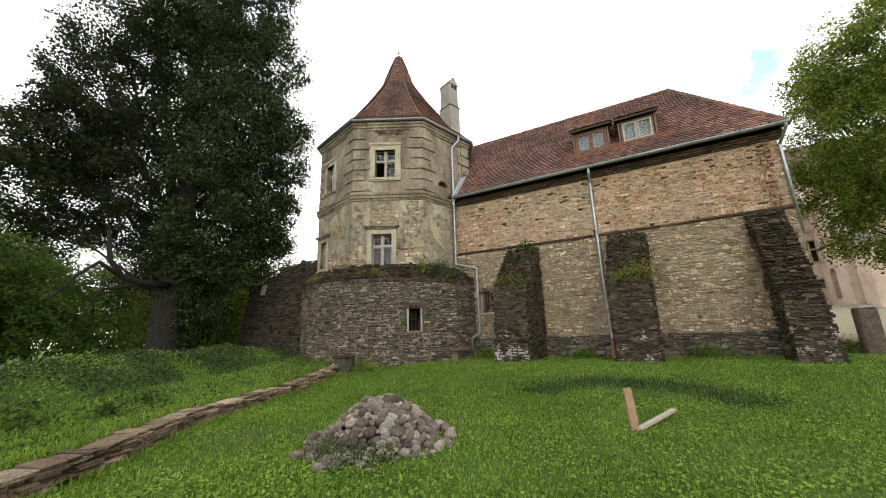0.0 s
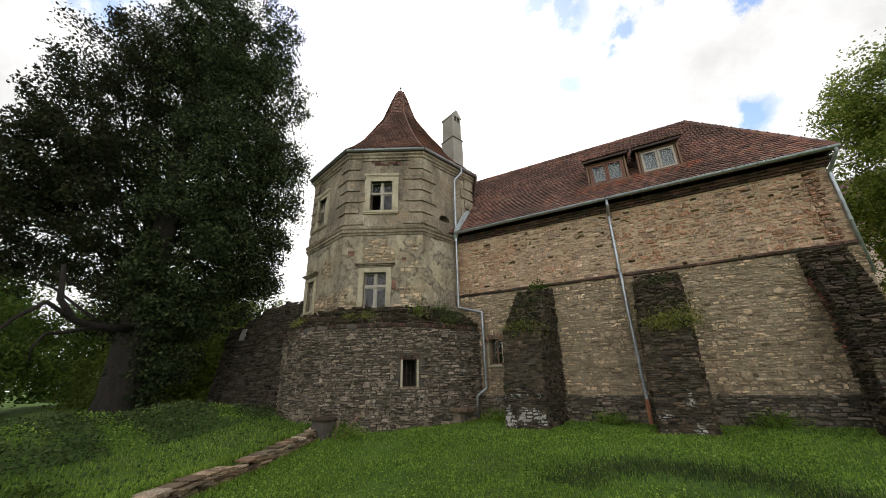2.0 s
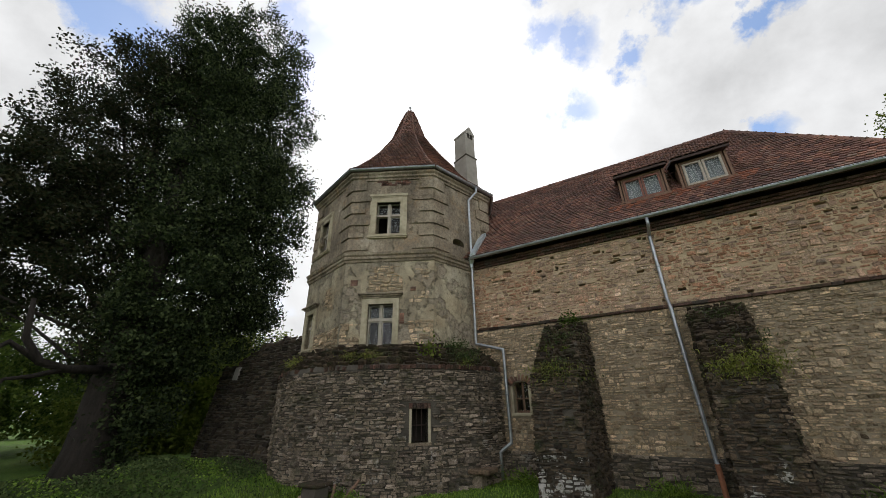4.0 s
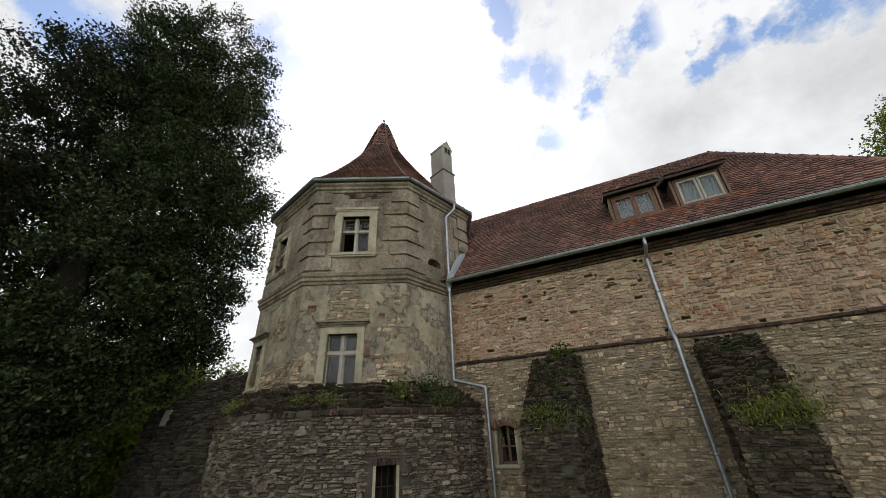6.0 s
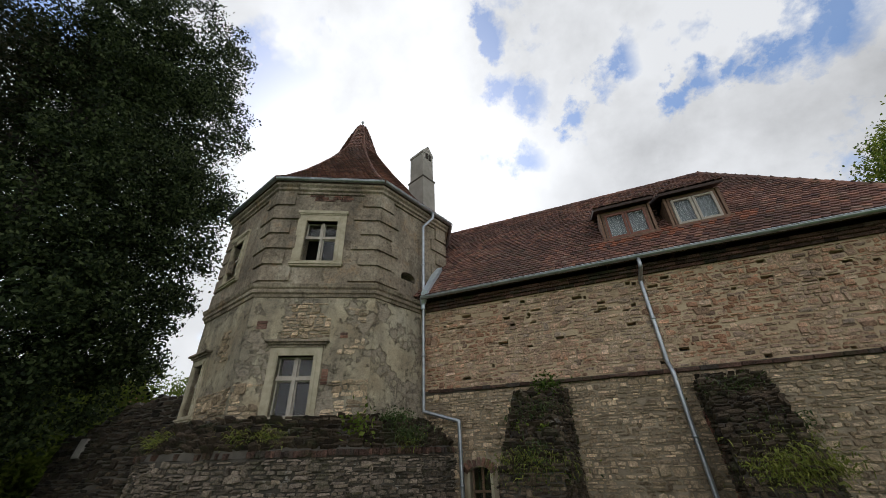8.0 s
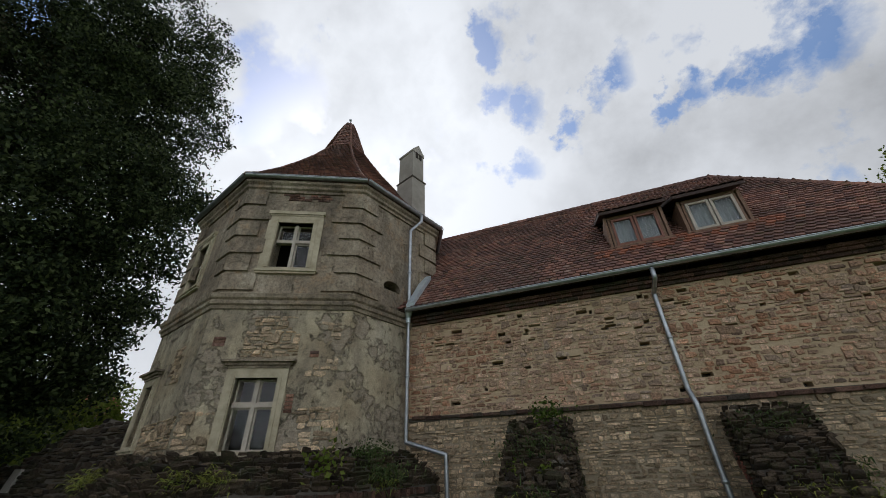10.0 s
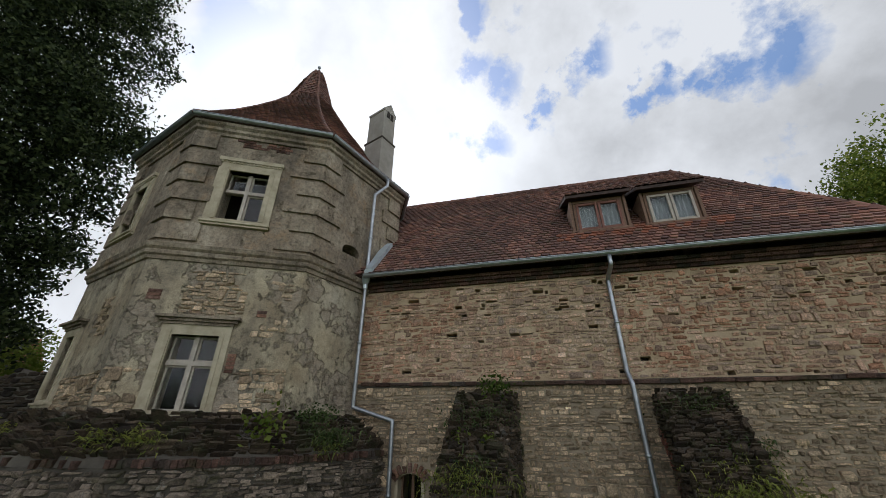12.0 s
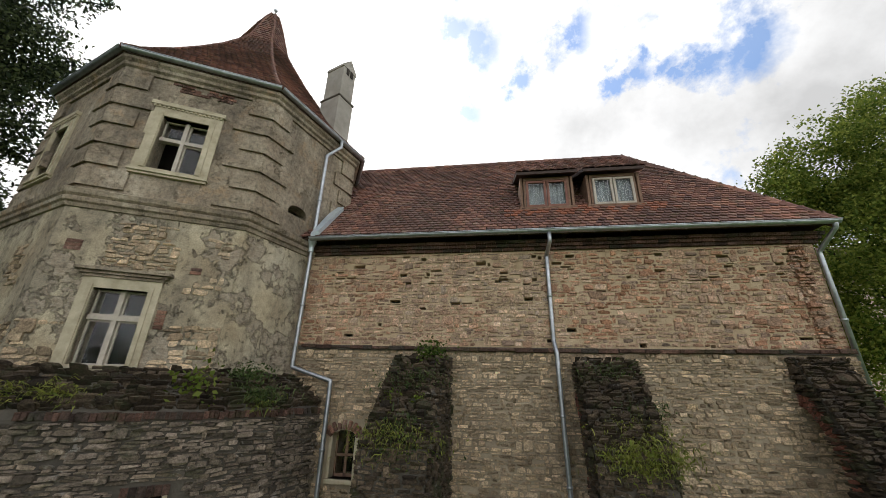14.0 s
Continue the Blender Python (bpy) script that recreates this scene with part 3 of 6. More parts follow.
# brick cornice under the eaves
g = Geo()
for i, (dz, out) in enumerate(((0.0, 0.20), (-0.085, 0.14), (-0.17, 0.08))):
    x, rnd = WX0 + 0.5, random.Random(i)
    while x < WX1 + out:
        w = rnd.uniform(0.22, 0.30)
        g.box(x, min(x + w - 0.012, WX1 + out), WY - out + rnd.uniform(-0.008, 0.008), WY + 0.1, EAVE_Z - 0.21 + dz, EAVE_Z - 0.13 + dz)
        x += w
# the darker ledge brick puts the eaves' shade into the cornice colour
part("brick_cornice", g, m_ledge_brick, wing, "brick cornice coloured dark for the shade under the eaves", kind="stuff")

# roof planes
HIP_X = 2.5
SLOPE = (RIDGE_Z - EAVE_Z) / (RIDGE_Y - EAVE_Y)
EX = WX1 + 0.22                              # end eave
BACK = 2 * RIDGE_Y - EAVE_Y
A, B = Vector((-16.0, EAVE_Y, EAVE_Z)), Vector((EX, EAVE_Y, EAVE_Z))
R0, R1 = Vector((-16.0, RIDGE_Y, RIDGE_Z)), Vector((HIP_X, RIDGE_Y, RIDGE_Z))
Cc, Dd = Vector((EX, BACK, EAVE_Z)), Vector((-16.0, BACK, EAVE_Z))
g = Geo()
for quad in ((A, B, R1, R0), (B, Cc, R1), (Cc, Dd, R0, R1)):
    n = (quad[1] - quad[0]).cross(quad[2] - quad[0]).normalized()
    g.prism(quad, n * -0.12, n * 0.0)
roof = part("roof", g, m_wood_dark, wing, "steep hipped roof of red-brown beaver-tail tiles")


def tile_shape(w=1.0, h=1.0, t=1.0):
    """A beaver-tail tile: round lower end at y = 0, head at y = 1."""
    ring = [(-0.5, 1.0), (-0.5, 0.27), (-0.40, 0.12), (-0.22, 0.03), (0.0, 0.0), (0.22, 0.03), (0.40, 0.12), (0.5, 0.27), (0.5, 1.0)]
    n = len(ring)
    lift = lambda y: 1.0 - 0.9 * y
    vs = [(x * w, y * h, lift(y) * t) for x, y in ring] + [(x * w, y * h, lift(y) * t - 0.62 * t) for x, y in ring]
    fs = [tuple(range(n))] + [((i + 1) % n, i, n + i, n + (i + 1) % n) for i in range(n)]
    return vs, fs


TILE = [tile_shape()]


def tile_rows(fc, width_at, length, tw=0.19, step=0.172, seed=2, skip=None):
    """Tiles on a roof plane: width_at(b) gives the run of each row."""
    rnd, rows, base, b, j = random.Random(seed), [], fc.m(), 0.0, 0
    while b < length - 0.02:
        a0, a1 = width_at(b)
        a = a0 + (tw / 2 if j % 2 else 0)
        while a < a1 + tw / 2:
            if skip is None or not skip(a, b):
                m = Matrix.Translation(fc.p(a + rnd.uniform(-0.006, 0.006), b + rnd.uniform(-0.012, 0.012), rnd.uniform(0, 0.008))) @ base @ Matrix.Rotation(rnd.uniform(-0.025, 0.025), 4, "Z") @ Matrix.Diagonal((tw - 0.016, step * 1.65, 0.060, 1))
                rows.append((0, m, a, b))
            a += tw
        b += step
        j += 1
    return rows


SL = math.hypot(RIDGE_Y - EAVE_Y, RIDGE_Z - EAVE_Z)
fc_roof = Face((0, EAVE_Y - 0.03, EAVE_Z + 0.01), (1, 0, 0), (0, RIDGE_Y - EAVE_Y, RIDGE_Z - EAVE_Z))
fc_hip = Face((EX + 0.02, EAVE_Y, EAVE_Z + 0.01), (0, 1, 0), (HIP_X - EX, 0, RIDGE_Z - EAVE_Z))
HL = math.hypot(EX - HIP_X, RIDGE_Z - EAVE_Z)
DORMERS = [(-1.93, -0.42), (-0.05, 1.40)]    # x0, x1
DY, DZ0, DZ1 = 16.34, 9.50, 10.44            # front plane, sill, head


def under_dormer(a, b):
    y, z = EAVE_Y + b * (RIDGE_Y - EAVE_Y) / SL, EAVE_Z + b * (RIDGE_Z - EAVE_Z) / SL
    return any(x0 + 0.05 < a < x1 - 0.05 for x0, x1 in DORMERS) and DZ0 - 0.05 < z < 11.05


rows_roof = tile_rows(fc_roof, lambda b: (-8.9, EX - 0.13 + (HIP_X - EX) * b / SL), SL, skip=under_dormer)
rows_hip = tile_rows(fc_hip, lambda b: (0.13 + (RIDGE_Y - EAVE_Y) * b / HL, (BACK - EAVE_Y) - (RIDGE_Y - EAVE_Y) * b / HL), HL, seed=8)

# ridge and hip tiles
g, rnd = Geo(), random.Random(3)
for p0, p1 in ((R0 + Vector((7, 0, 0)), R1), (R1, B)):
    n = int((p1 - p0).length / 0.38)
    for i in range(n):
        a, b = p0.lerp(p1, i / n), p0.lerp(p1, (i + 1.12) / n)
        up = Vector((0, 0, -0.035 + rnd.uniform(-0.006, 0.006)))
        g.tube([a + up, b + up], [0.14, 0.125], 10)
part("ridge_tiles", g, m_tile, roof)


def dormer(x0, x1, red):
    d = part("dormer", Geo().box(x0, x0 + 0.07, DY, 18.2, DZ0 - 0.35, DZ1 + 0.05).box(x1 - 0.07, x1, DY, 18.2, DZ0 - 0.35, DZ1 + 0.05).box(x0 + 0.1, x1 - 0.1, DY + 0.01, DY + 0.1, DZ1 - 0.04, DZ1 + 0.05).box(x0 - 0.05, x1 + 0.05, DY - 0.06, DY + 0.12, DZ0 - 0.1, DZ0, soft=0.01), m_wood, wing, "wooden shed dormer with weathered boards")
    g = Geo()
    yb, zb = EAVE_Y + (11.35 - EAVE_Z) / SLOPE, 11.35
    g.prism([Vector((x0 - 0.10, DY - 0.22, DZ1 + 0.04)), Vector((x1 + 0.10, DY - 0.22, DZ1 + 0.04)), Vector((x1 + 0.10, yb, zb)), Vector((x0 - 0.10, yb, zb))], Vector((0, 0, 0)), Vector((0, 0, 0.09)))
    part("roof_board", g, m_wood_dark, d, "dark overhanging dormer roof")
    rows = tile_rows(Face(((x0 + x1) / 2, DY - 0.25, DZ1 + 0.135), (1, 0, 0), (0, yb - DY + 0.22, zb - DZ1 - 0.04)), lambda b: (-(x1 - x0) / 2 - 0.02, (x1 - x0) / 2 + 0.02), math.hypot(yb - DY + 0.22, zb - DZ1), seed=4)
    lay(rows, d, m_tile, "tile", shapes=TILE)
    mf = m_frame_red if red else m_frame
    xa, xb, za, zb2 = x0 + 0.16, x1 - 0.16, DZ0 + 0.02, DZ1 - 0.06
    w = part("window", Geo().box(x0 + 0.1, xa, DY + 0.03, DY + 0.12, za, zb2).box(xb, x1 - 0.1, DY + 0.03, DY + 0.12, za, zb2).box(x0 + 0.1, x1 - 0.1, DY + 0.03, DY + 0.12, zb2, zb2 + 0.06), m_wood, d)
    xm = (xa + xb) / 2
    for a, b in ((xa + 0.01, xm - 0.01), (xm + 0.01, xb - 0.01)):
        g = Geo()
        for q in ((a, a + 0.07, za, zb2), (b - 0.07, b, za, zb2), (a + 0.07, b - 0.07, za, za + 0.07), (a + 0.07, b - 0.07, zb2 - 0.07, zb2)):
            g.box(q[0], q[1], DY - 0.01, DY + 0.05, q[2], q[3], soft=0.008)
        part("sash", g, mf, w)
        pn = part("pane", Geo().box(a + 0.06, b - 0.06, DY + 0.02, DY + 0.026, za + 0.06, zb2 - 0.06), m_glass, w)
        pn.visible_shadow = False
        g, n = Geo(), 14
        cv = [(a + (b - a) * i / n, DY + 0.16 + 0.025 * math.sin(i * 2.1)) for i in range(n + 1)]
        g.v = [(x, y, z) for z in (za - 0.02, zb2) for x, y in cv]
        g.f = [(i, i + 1, n + 2 + i, n + 1 + i) for i in range(n)]
        part("curtain", g, m_curtain, w, "net curtain toned for the pane's sky reflection too", smooth=True)
    part("room", Geo().box(x0 + 0.1, x1 - 0.1, DY + 1.2, DY + 1.3, DZ0 - 0.3, DZ1), m_room, d)


dormer(*DORMERS[0], True)
dormer(*DORMERS[1], False)

# arched window in the lower wall
x0, x1, z0, z1 = ARCH
win = part("arched_window", Geo().box(x0 - 0.06, x1 + 0.06, WY - LOW - 0.07, WY + 0.2, z0 - 0.10, z0 - 0.0, soft=0.015), m_surround, wing, "small arched window with a pale plastered reveal")
xm, half = (x0 + x1) / 2, (x1 - x0) / 2
arc = [Vector((xm + half * math.cos(a), 0, z1 + 0.15 * math.sin(a))) for a in [math.pi * i / 10 for i in range(11)]]
g = Geo()
g.prism([Vector((x0 - 0.001, 0, z1 + 0.17))] + [Vector((x1 + 0.001, 0, z1 + 0.17))] + arc, Vector((0, WY - LOW, 0)), Vector((0, WY + 0.35, 0)))
for xa, xb in ((x0 - 0.05, x0 + 0.03), (x1 - 0.03, x1 + 0.05)):
    g.box(xa, xb, WY - LOW - 0.015, WY + 0.3, z0, z1 + 0.02, soft=0.01)
part("reveal", g, m_surround, win)
g = Geo()
for xa, xb, za, zb in ((x0, x0 + 0.07, z0, z1 + 0.15), (x1 - 0.07, x1, z0, z1 + 0.15), (xm - 0.03, xm + 0.03, z0, z1 + 0.15), (x0, x1, z0, z0 + 0.07), (x0, x1, z0 + 0.42, z0 + 0.47)):
    g.box(xa, xb, WY + 0.14, WY + 0.19, za, zb)
part("sash", g, m_wood, win)
pn = part("pane", Geo().box(x0, x1, WY + 0.165, WY + 0.17, z0, z1 + 0.15), m_glass, win)
pn.visible_shadow = False
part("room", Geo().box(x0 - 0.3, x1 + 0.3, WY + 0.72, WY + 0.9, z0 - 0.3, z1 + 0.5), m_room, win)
g = Geo()
for i in range(9):
    a = math.pi * (0.08 + 0.84 * i / 8)
    m = Matrix.Translation((xm + (half + 0.09) * math.cos(a), WY - LOW - 0.02, z1 + 0.25 * math.sin(a) + 0.02)) @ Matrix.Rotation(-(a - math.pi / 2) * 0.75, 4, "Y")
    g.box(-0.04, 0.04, -0.03, 0.05, -0.10, 0.10, m, soft=0.01)
part("brick_arch", g, m_brick, win)


# gutters and downpipes
def gutter(pts, parent, r=0.085):
    g = Geo()
    pts = [Vector(p) for p in pts]
    seg = 8
    for a, b in zip(pts, pts[1:]):
        d = (b - a).normalized()
        side = Vector((d.y, -d.x, 0))
        ring = lambda p, rr: [p + side * (rr * math.cos(t)) + Vector((0, 0, rr * math.sin(t))) for t in [math.pi + math.pi * i / seg for i in range(seg + 1)]]
        vs = ring(a, r) + ring(b, r) + ring(a, r - 0.01) + ring(b, r - 0.01)
        n = seg + 1
        fs = [(i, i + 1, n + i + 1, n + i) for i in range(seg)] + [(2 * n + i + 1, 2 * n + i, 3 * n + i, 3 * n + i + 1) for i in range(seg)] + [(0, n, 3 * n, 2 * n), (n - 1, 3 * n - 1, 4 * n - 1, 2 * n - 1)]
        g.add(vs, fs)
        g.tube([a + side * r, b + side * r], 0.014, 6)
        for k2 in range(int((b - a).length / 1.05) + 1):
            q = a + d * min(0.12 + 1.05 * k2, (b - a).length - 0.05)
            g.add(ring(q - d * 0.015, r + 0.008) + ring(q + d * 0.015, r + 0.008), [(i, i + 1, n + i + 1, n + i) for i in range(seg)])
    return part("gutter", g, m_zinc, parent, "half-round zinc gutter", smooth=True)


def downpipe(pts, parent, r=0.052, rust=None):
    pts = [Vector(p) for p in pts]
    g = Geo()
    dense = [pts[0]]
    for i in range(1, len(pts) - 1):
        a, b, c3 = pts[i - 1], pts[i], pts[i + 1]
        dense += [b + (a - b).normalized() * 0.07, b, b + (c3 - b).normalized() * 0.07]
    dense.append(pts[-1])
    g.tube(dense, r, 12)
    for a, b in zip(pts, pts[1:]):
        n = int((b - a).length / 1.6)
        for i in range(1, n + 1):
            p, d = a.lerp(b, i / (n + 1)), (b - a).normalized()
            g.tube([p - d * 0.03, p + d * 0.03], r + 0.012, 12)
    ob = part("downpipe", g, m_zinc, parent, "zinc downpipe with clips", smooth=True)
    if rust:
        part("pipe_foot", Geo().tube(rust, r + 0.012, 12), m_rust, ob, "rust-red pipe foot")
    return ob


GY, GZ = EAVE_Y - 0.06, EAVE_Z - 0.02
gutter([(-7.75, GY, GZ), (EX + 0.05, GY, GZ)], wing)
PX = -1.37
downpipe([(PX, GY, GZ - 0.06), (PX, GY, GZ - 0.32), (PX - 0.04, WY - 0.08, GZ - 0.52), (PX - 0.04, WY - 0.08, LEDGE_Z + 0.2), (PX - 0.02, WY - LOW - 0.17, LEDGE_Z - 0.1), (PX + 0.03, WY - LOW - 0.17, 1.45), (PX + 0.03, WY - LOW - 0.26, 1.25), (PX + 0.03, WY - LOW - 0.26, 0.68)], wing,
         rust=[(PX + 0.03, WY - LOW - 0.26, 1.4), (PX + 0.03, WY - LOW - 0.26, 0.66)])
downpipe([(EX - 0.05, GY, GZ - 0.06), (EX - 0.05, GY + 0.02, GZ - 0.16), (WX1 + 0.02, WY - 0.08, GZ - 0.6), (WX1 + 0.02, WY - 0.08, 4.6)], wing)


# buttresses
def buttress(x0, x1, front, top, shoulder, lean, lab, seed, skew=0.0, flying=None, limed=False):
    """x0, x1: at the wall; front: y of the front face; the top slopes from the wall down to the shoulder.
    flying: (back of the pier, spring, crown) of the quarter arch that leaves a gap against the wall."""
    foot = height((x0 + x1) / 2, front) - 0.25
    yw = WY - LOW + 0.05
    side = [(yw, foot), (yw, top), (WY - LOW - 0.18, top - 0.02), (front + lean, shoulder), (front, foot)]
    if flying:
        back, spring, crown = flying
        arc = [(yw - (yw - back) * math.cos(q), spring + (crown - spring) * math.sin(q)) for q in [math.pi / 2 * i / 9 for i in range(10)]]
        side = [(yw, crown)] + side[1:] + [(back, foot)] + arc[:-1]
    under = lambda y, z, m=0.0: flying is not None and y > flying[0] - m and z < flying[1] + (flying[2] - flying[1]) * math.sqrt(max(0.0, 1 - ((yw - y) / (yw - flying[0])) ** 2)) + m
    b = thing("buttress", lab, "buttress", "buttresses along the wall")
    g = Geo()
    sk = lambda y: skew * (WY - y)
    n = len(side)
    vs = [Vector((x0 + sk(y), y, z)) for y, z in side] + [Vector((x1 + sk(y), y, z)) for y, z in side]
    inner = [v + Vector((0.035 if i < n else -0.035, 0, -0.05 if 0 < i % n < 4 else 0)) for i, v in enumerate(vs)]
    g.add(inner, [tuple(range(n)), tuple(range(2 * n - 1, n - 1, -1))] + [(i, n + i, n + (i + 1) % n, (i + 1) % n) for i in range(n)])
    core = part("core", g, m_mortar_dark, b)
    w = x1 - x0
    out = []
    # front, sloping top, two sides
    f = Face(vs[4], (1, 0, 0), vs[3] - vs[4])
    H = (vs[3] - vs[4]).length
    lo = rubble(f, 0, w, 0.15, 1.25, 0.068, 0.21, 0.07, seed=seed)
    front_rows = rubble(f, 0, w, 1.25, H, 0.062, 0.21, 0.06, seed=seed + 1)
    f2 = Face(vs[3], (1, 0, 0), vs[2] - vs[3])
    out += rubble(f2, 0, w, 0, (vs[2] - vs[3]).length, 0.065, 0.21, 0.09, seed=seed + 2)
    wall_foot = Vector((x0 + sk(yw), yw, foot))
    for base, direction in ((vs[4] + Vector((w, 0, 0)), 1), (wall_foot, -1)):
        fs = Face(base, (skew * -direction, direction, 0), (0, 0, 1))
        L = WY - LOW - front
        prof = lambda d: shoulder + (top - shoulder) * min(max((d - lean) / (L - lean - 0.18), 0), 1)
        along_d = lambda a: a if direction > 0 else L - a
        inside = lambda a, c_: c_ + foot < prof(along_d(a)) - 0.04 and along_d(a) > lean * min(c_ / max(H, 0.1), 1) and not under(front + along_d(a), c_ + foot, 0.10 if c_ + foot > 2.2 else 0.02)
        out += rubble(fs, 0, L, 0.15, top - foot, 0.062, 0.20, 0.05, keep=inside, seed=seed + 3 + direction)
    lay(out, core, m_darker_stone, "stone", near=lambda a, c_: c_ > 2.4)
    lay(front_rows, core, m_dark_stone, "front_stone", near=lambda a, c_: c_ > 2.0)
    lay(lo, core, m_limed_stone if limed else m_foot_stone, "foot_stone", near=lambda a, c_: True)
    if flying:
        # bricks on edge along the quarter arch
        back, spring, crown = flying
        a_, h_ = yw - back, crown - spring
        count = int((a_ + h_) * 0.8 / 0.078)
        rnd = random.Random(seed)
        for i in range(count):
            q = math.pi / 2 * (i + 0.5) / count
            y, z = yw - a_ * math.cos(q), spring + h_ * math.sin(q)
            tilt = -math.atan2(math.sin(q) * a_, math.cos(q) * h_)
            for xs_ in (x0 + sk(y), x1 + sk(y) - 0.3):
                m = Matrix.Translation((xs_ + rnd.uniform(-0.012, 0.012), y, z)) @ Matrix.Rotation(tilt, 4, "X")
                part("arch_brick", Geo().box(-0.045, 0.345, -0.215 + rnd.uniform(-0.02, 0.02), 0.012, -0.033, 0.033, m, soft=0.008), m_arch_brick, core)
    return b


m_arch_brick = stone_mat("arch_brick", [(0.27, 0.10, 0.07), (0.36, 0.145, 0.10), (0.21, 0.09, 0.07), (0.29, 0.16, 0.12)], dirt=0.3)
buttress(-5.15, -3.82, 13.75, 5.30, 3.55, 0.25, "dark mossy rubble buttress with white lime stains at its foot", 11, skew=-0.10, limed=True)
buttress(-1.00, 0.30, 13.95, 5.28, 3.45, 0.2, "grey rubble flying buttress with grass growing on its sloping top", 31, skew=-0.08, flying=(14.95, 2.5, 4.35))
buttress(3.40, 4.35, 13.9, 5.40, 2.35, 0.25, "dark rubble corner buttress with a brick quarter arch", 51, skew=-0.02, flying=(15.1, 2.5, 4.45))

# ---- tower ----
TC, TA = Vector((-11.89, 16.62, 0)), -62.0
T_BOT, T_CORN, T_TOP, T_EAVE = 4.70, 7.98, 11.72, 12.08
AP, AP_LOW = 4.02, 4.05
tower = thing("corner_tower", "octagonal plastered castle tower with quoins and a pointed tiled roof", "tower")


def tface(k2, ap, z=0.0):
    a = radians(TA + 45 * k2)
    n, t = Vector((math.cos(a), math.sin(a), 0)), Vector((-math.sin(a), math.cos(a), 0))
    return Face(TC + n * ap + Vector((0, 0, z)), t, (0, 0, 1))


T8 = math.tan(math.pi / 8)


def ring_mesh(profile, closed=True):
    """A moulding round the octagon: profile of (apothem, z)."""
    g = Geo()
    n = len(profile)
    for k2 in range(8):
        a = radians(TA + 45 * k2 - 22.5)
        for ap, z in profile:
            r = ap / math.cos(math.pi / 8)
            g.v.append((TC.x + r * math.cos(a), TC.y + r * math.sin(a), z))
    for k2 in range(8):
        for i in range(n if closed else n - 1):
            j = (i + 1) % n
            g.f.append((k2 * n + i, (k2 + 1) % 8 * n + i, (k2 + 1) % 8 * n + j, k2 * n + j))
    return g


UPWIN = (-0.62, 0.34, 9.10, 10.55)
LOWWIN = (-0.70, 0.20, 4.82, 6.28)
SIDE_UP = (-1.02, -0.22, 9.15, 10.6)
SIDE_LOW = (-1.30, -0.62, 5.05, 6.45)
HOLE = (-0.62, 0.02, 8.92, 9.22)
g_up, g_low = Geo(), Geo()
for k2 in range(8):
    h_up = {0: [UPWIN], -1 % 8: [SIDE_UP], 1: [HOLE]}.get(k2, [])
    h_low = {0: [LOWWIN], -1 % 8: [SIDE_LOW]}.get(k2, [])
    panel(g_up, tface(k2, AP), -AP * T8, AP * T8, T_CORN + 0.2, T_TOP + 0.2, h_up, 0.5)
    panel(g_low, tface(k2, AP_LOW), -AP_LOW * T8, AP_LOW * T8, T_BOT - 0.6, T_CORN + 0.2, h_low, 0.5)
t_up = part("upper_storey", welded(g_up, "upper_storey", m_plaster_dark), m_plaster_dark, tower, "grey-brown plastered upper storey with raised quoins")
t_low = part("lower_storey", welded(g_low, "lower_storey", m_plaster), m_plaster, tower, "peeling cream plaster over rubble")
# two mouldings
part("string_course", ring_mesh([(AP - 0.1, T_CORN - 0.08), (AP + 0.07, T_CORN - 0.06), (AP + 0.09, T_CORN + 0.02), (AP + 0.14, T_CORN + 0.05), (AP + 0.15, T_CORN + 0.13), (AP + 0.10, T_CORN + 0.16), (AP + 0.16, T_CORN + 0.21), (AP + 0.19, T_CORN + 0.31), (AP + 0.10, T_CORN + 0.36), (AP - 0.1, T_CORN + 0.42)]), m_plaster_dark, tower, "moulded string course")
part("eaves_moulding", ring_mesh([(AP - 0.1, T_TOP - 0.12), (AP + 0.05, T_TOP - 0.10), (AP + 0.06, T_TOP - 0.02), (AP + 0.12, T_TOP + 0.02), (AP + 0.13, T_TOP + 0.10), (AP + 0.20, T_TOP + 0.16), (AP + 0.21, T_TOP + 0.24), (AP - 0.1, T_TOP + 0.3)]), m_plaster_dark, tower)
part("soffit", ring_mesh([(AP - 0.2, T_TOP + 0.28), (AP + 0.24, T_TOP + 0.24), (AP + 0.25, T_TOP + 0.33), (AP - 0.2, T_TOP + 0.36)]), m_wood_dark, tower)
# quoins: blocks that wrap each corner, long and short in turn
for k2 in range(8):
    for i in range(6):
        z0 = T_CORN + 0.46 + i * 0.545
        ln = (0.82, 0.56)[i % 2]
        g = Geo()
        for face, s0 in ((k2, 1), ((k2 + 1) % 8, -1)):
            f = tface(face, AP)
            e = AP * T8
            z1 = z0 + 0.44
            q = [f.p(s0 * (e - ln), z0), f.p(s0 * (e + 0.07 * T8), z0), f.p(s0 * (e + 0.07 * T8), z1), f.p(s0 * (e - ln), z1)]
            if s0 < 0:
                q = q[::-1]
            g.prism(q, f.n * -0.05, f.n * 0.065)
        part("quoin", g, m_plaster_dark, t_up)


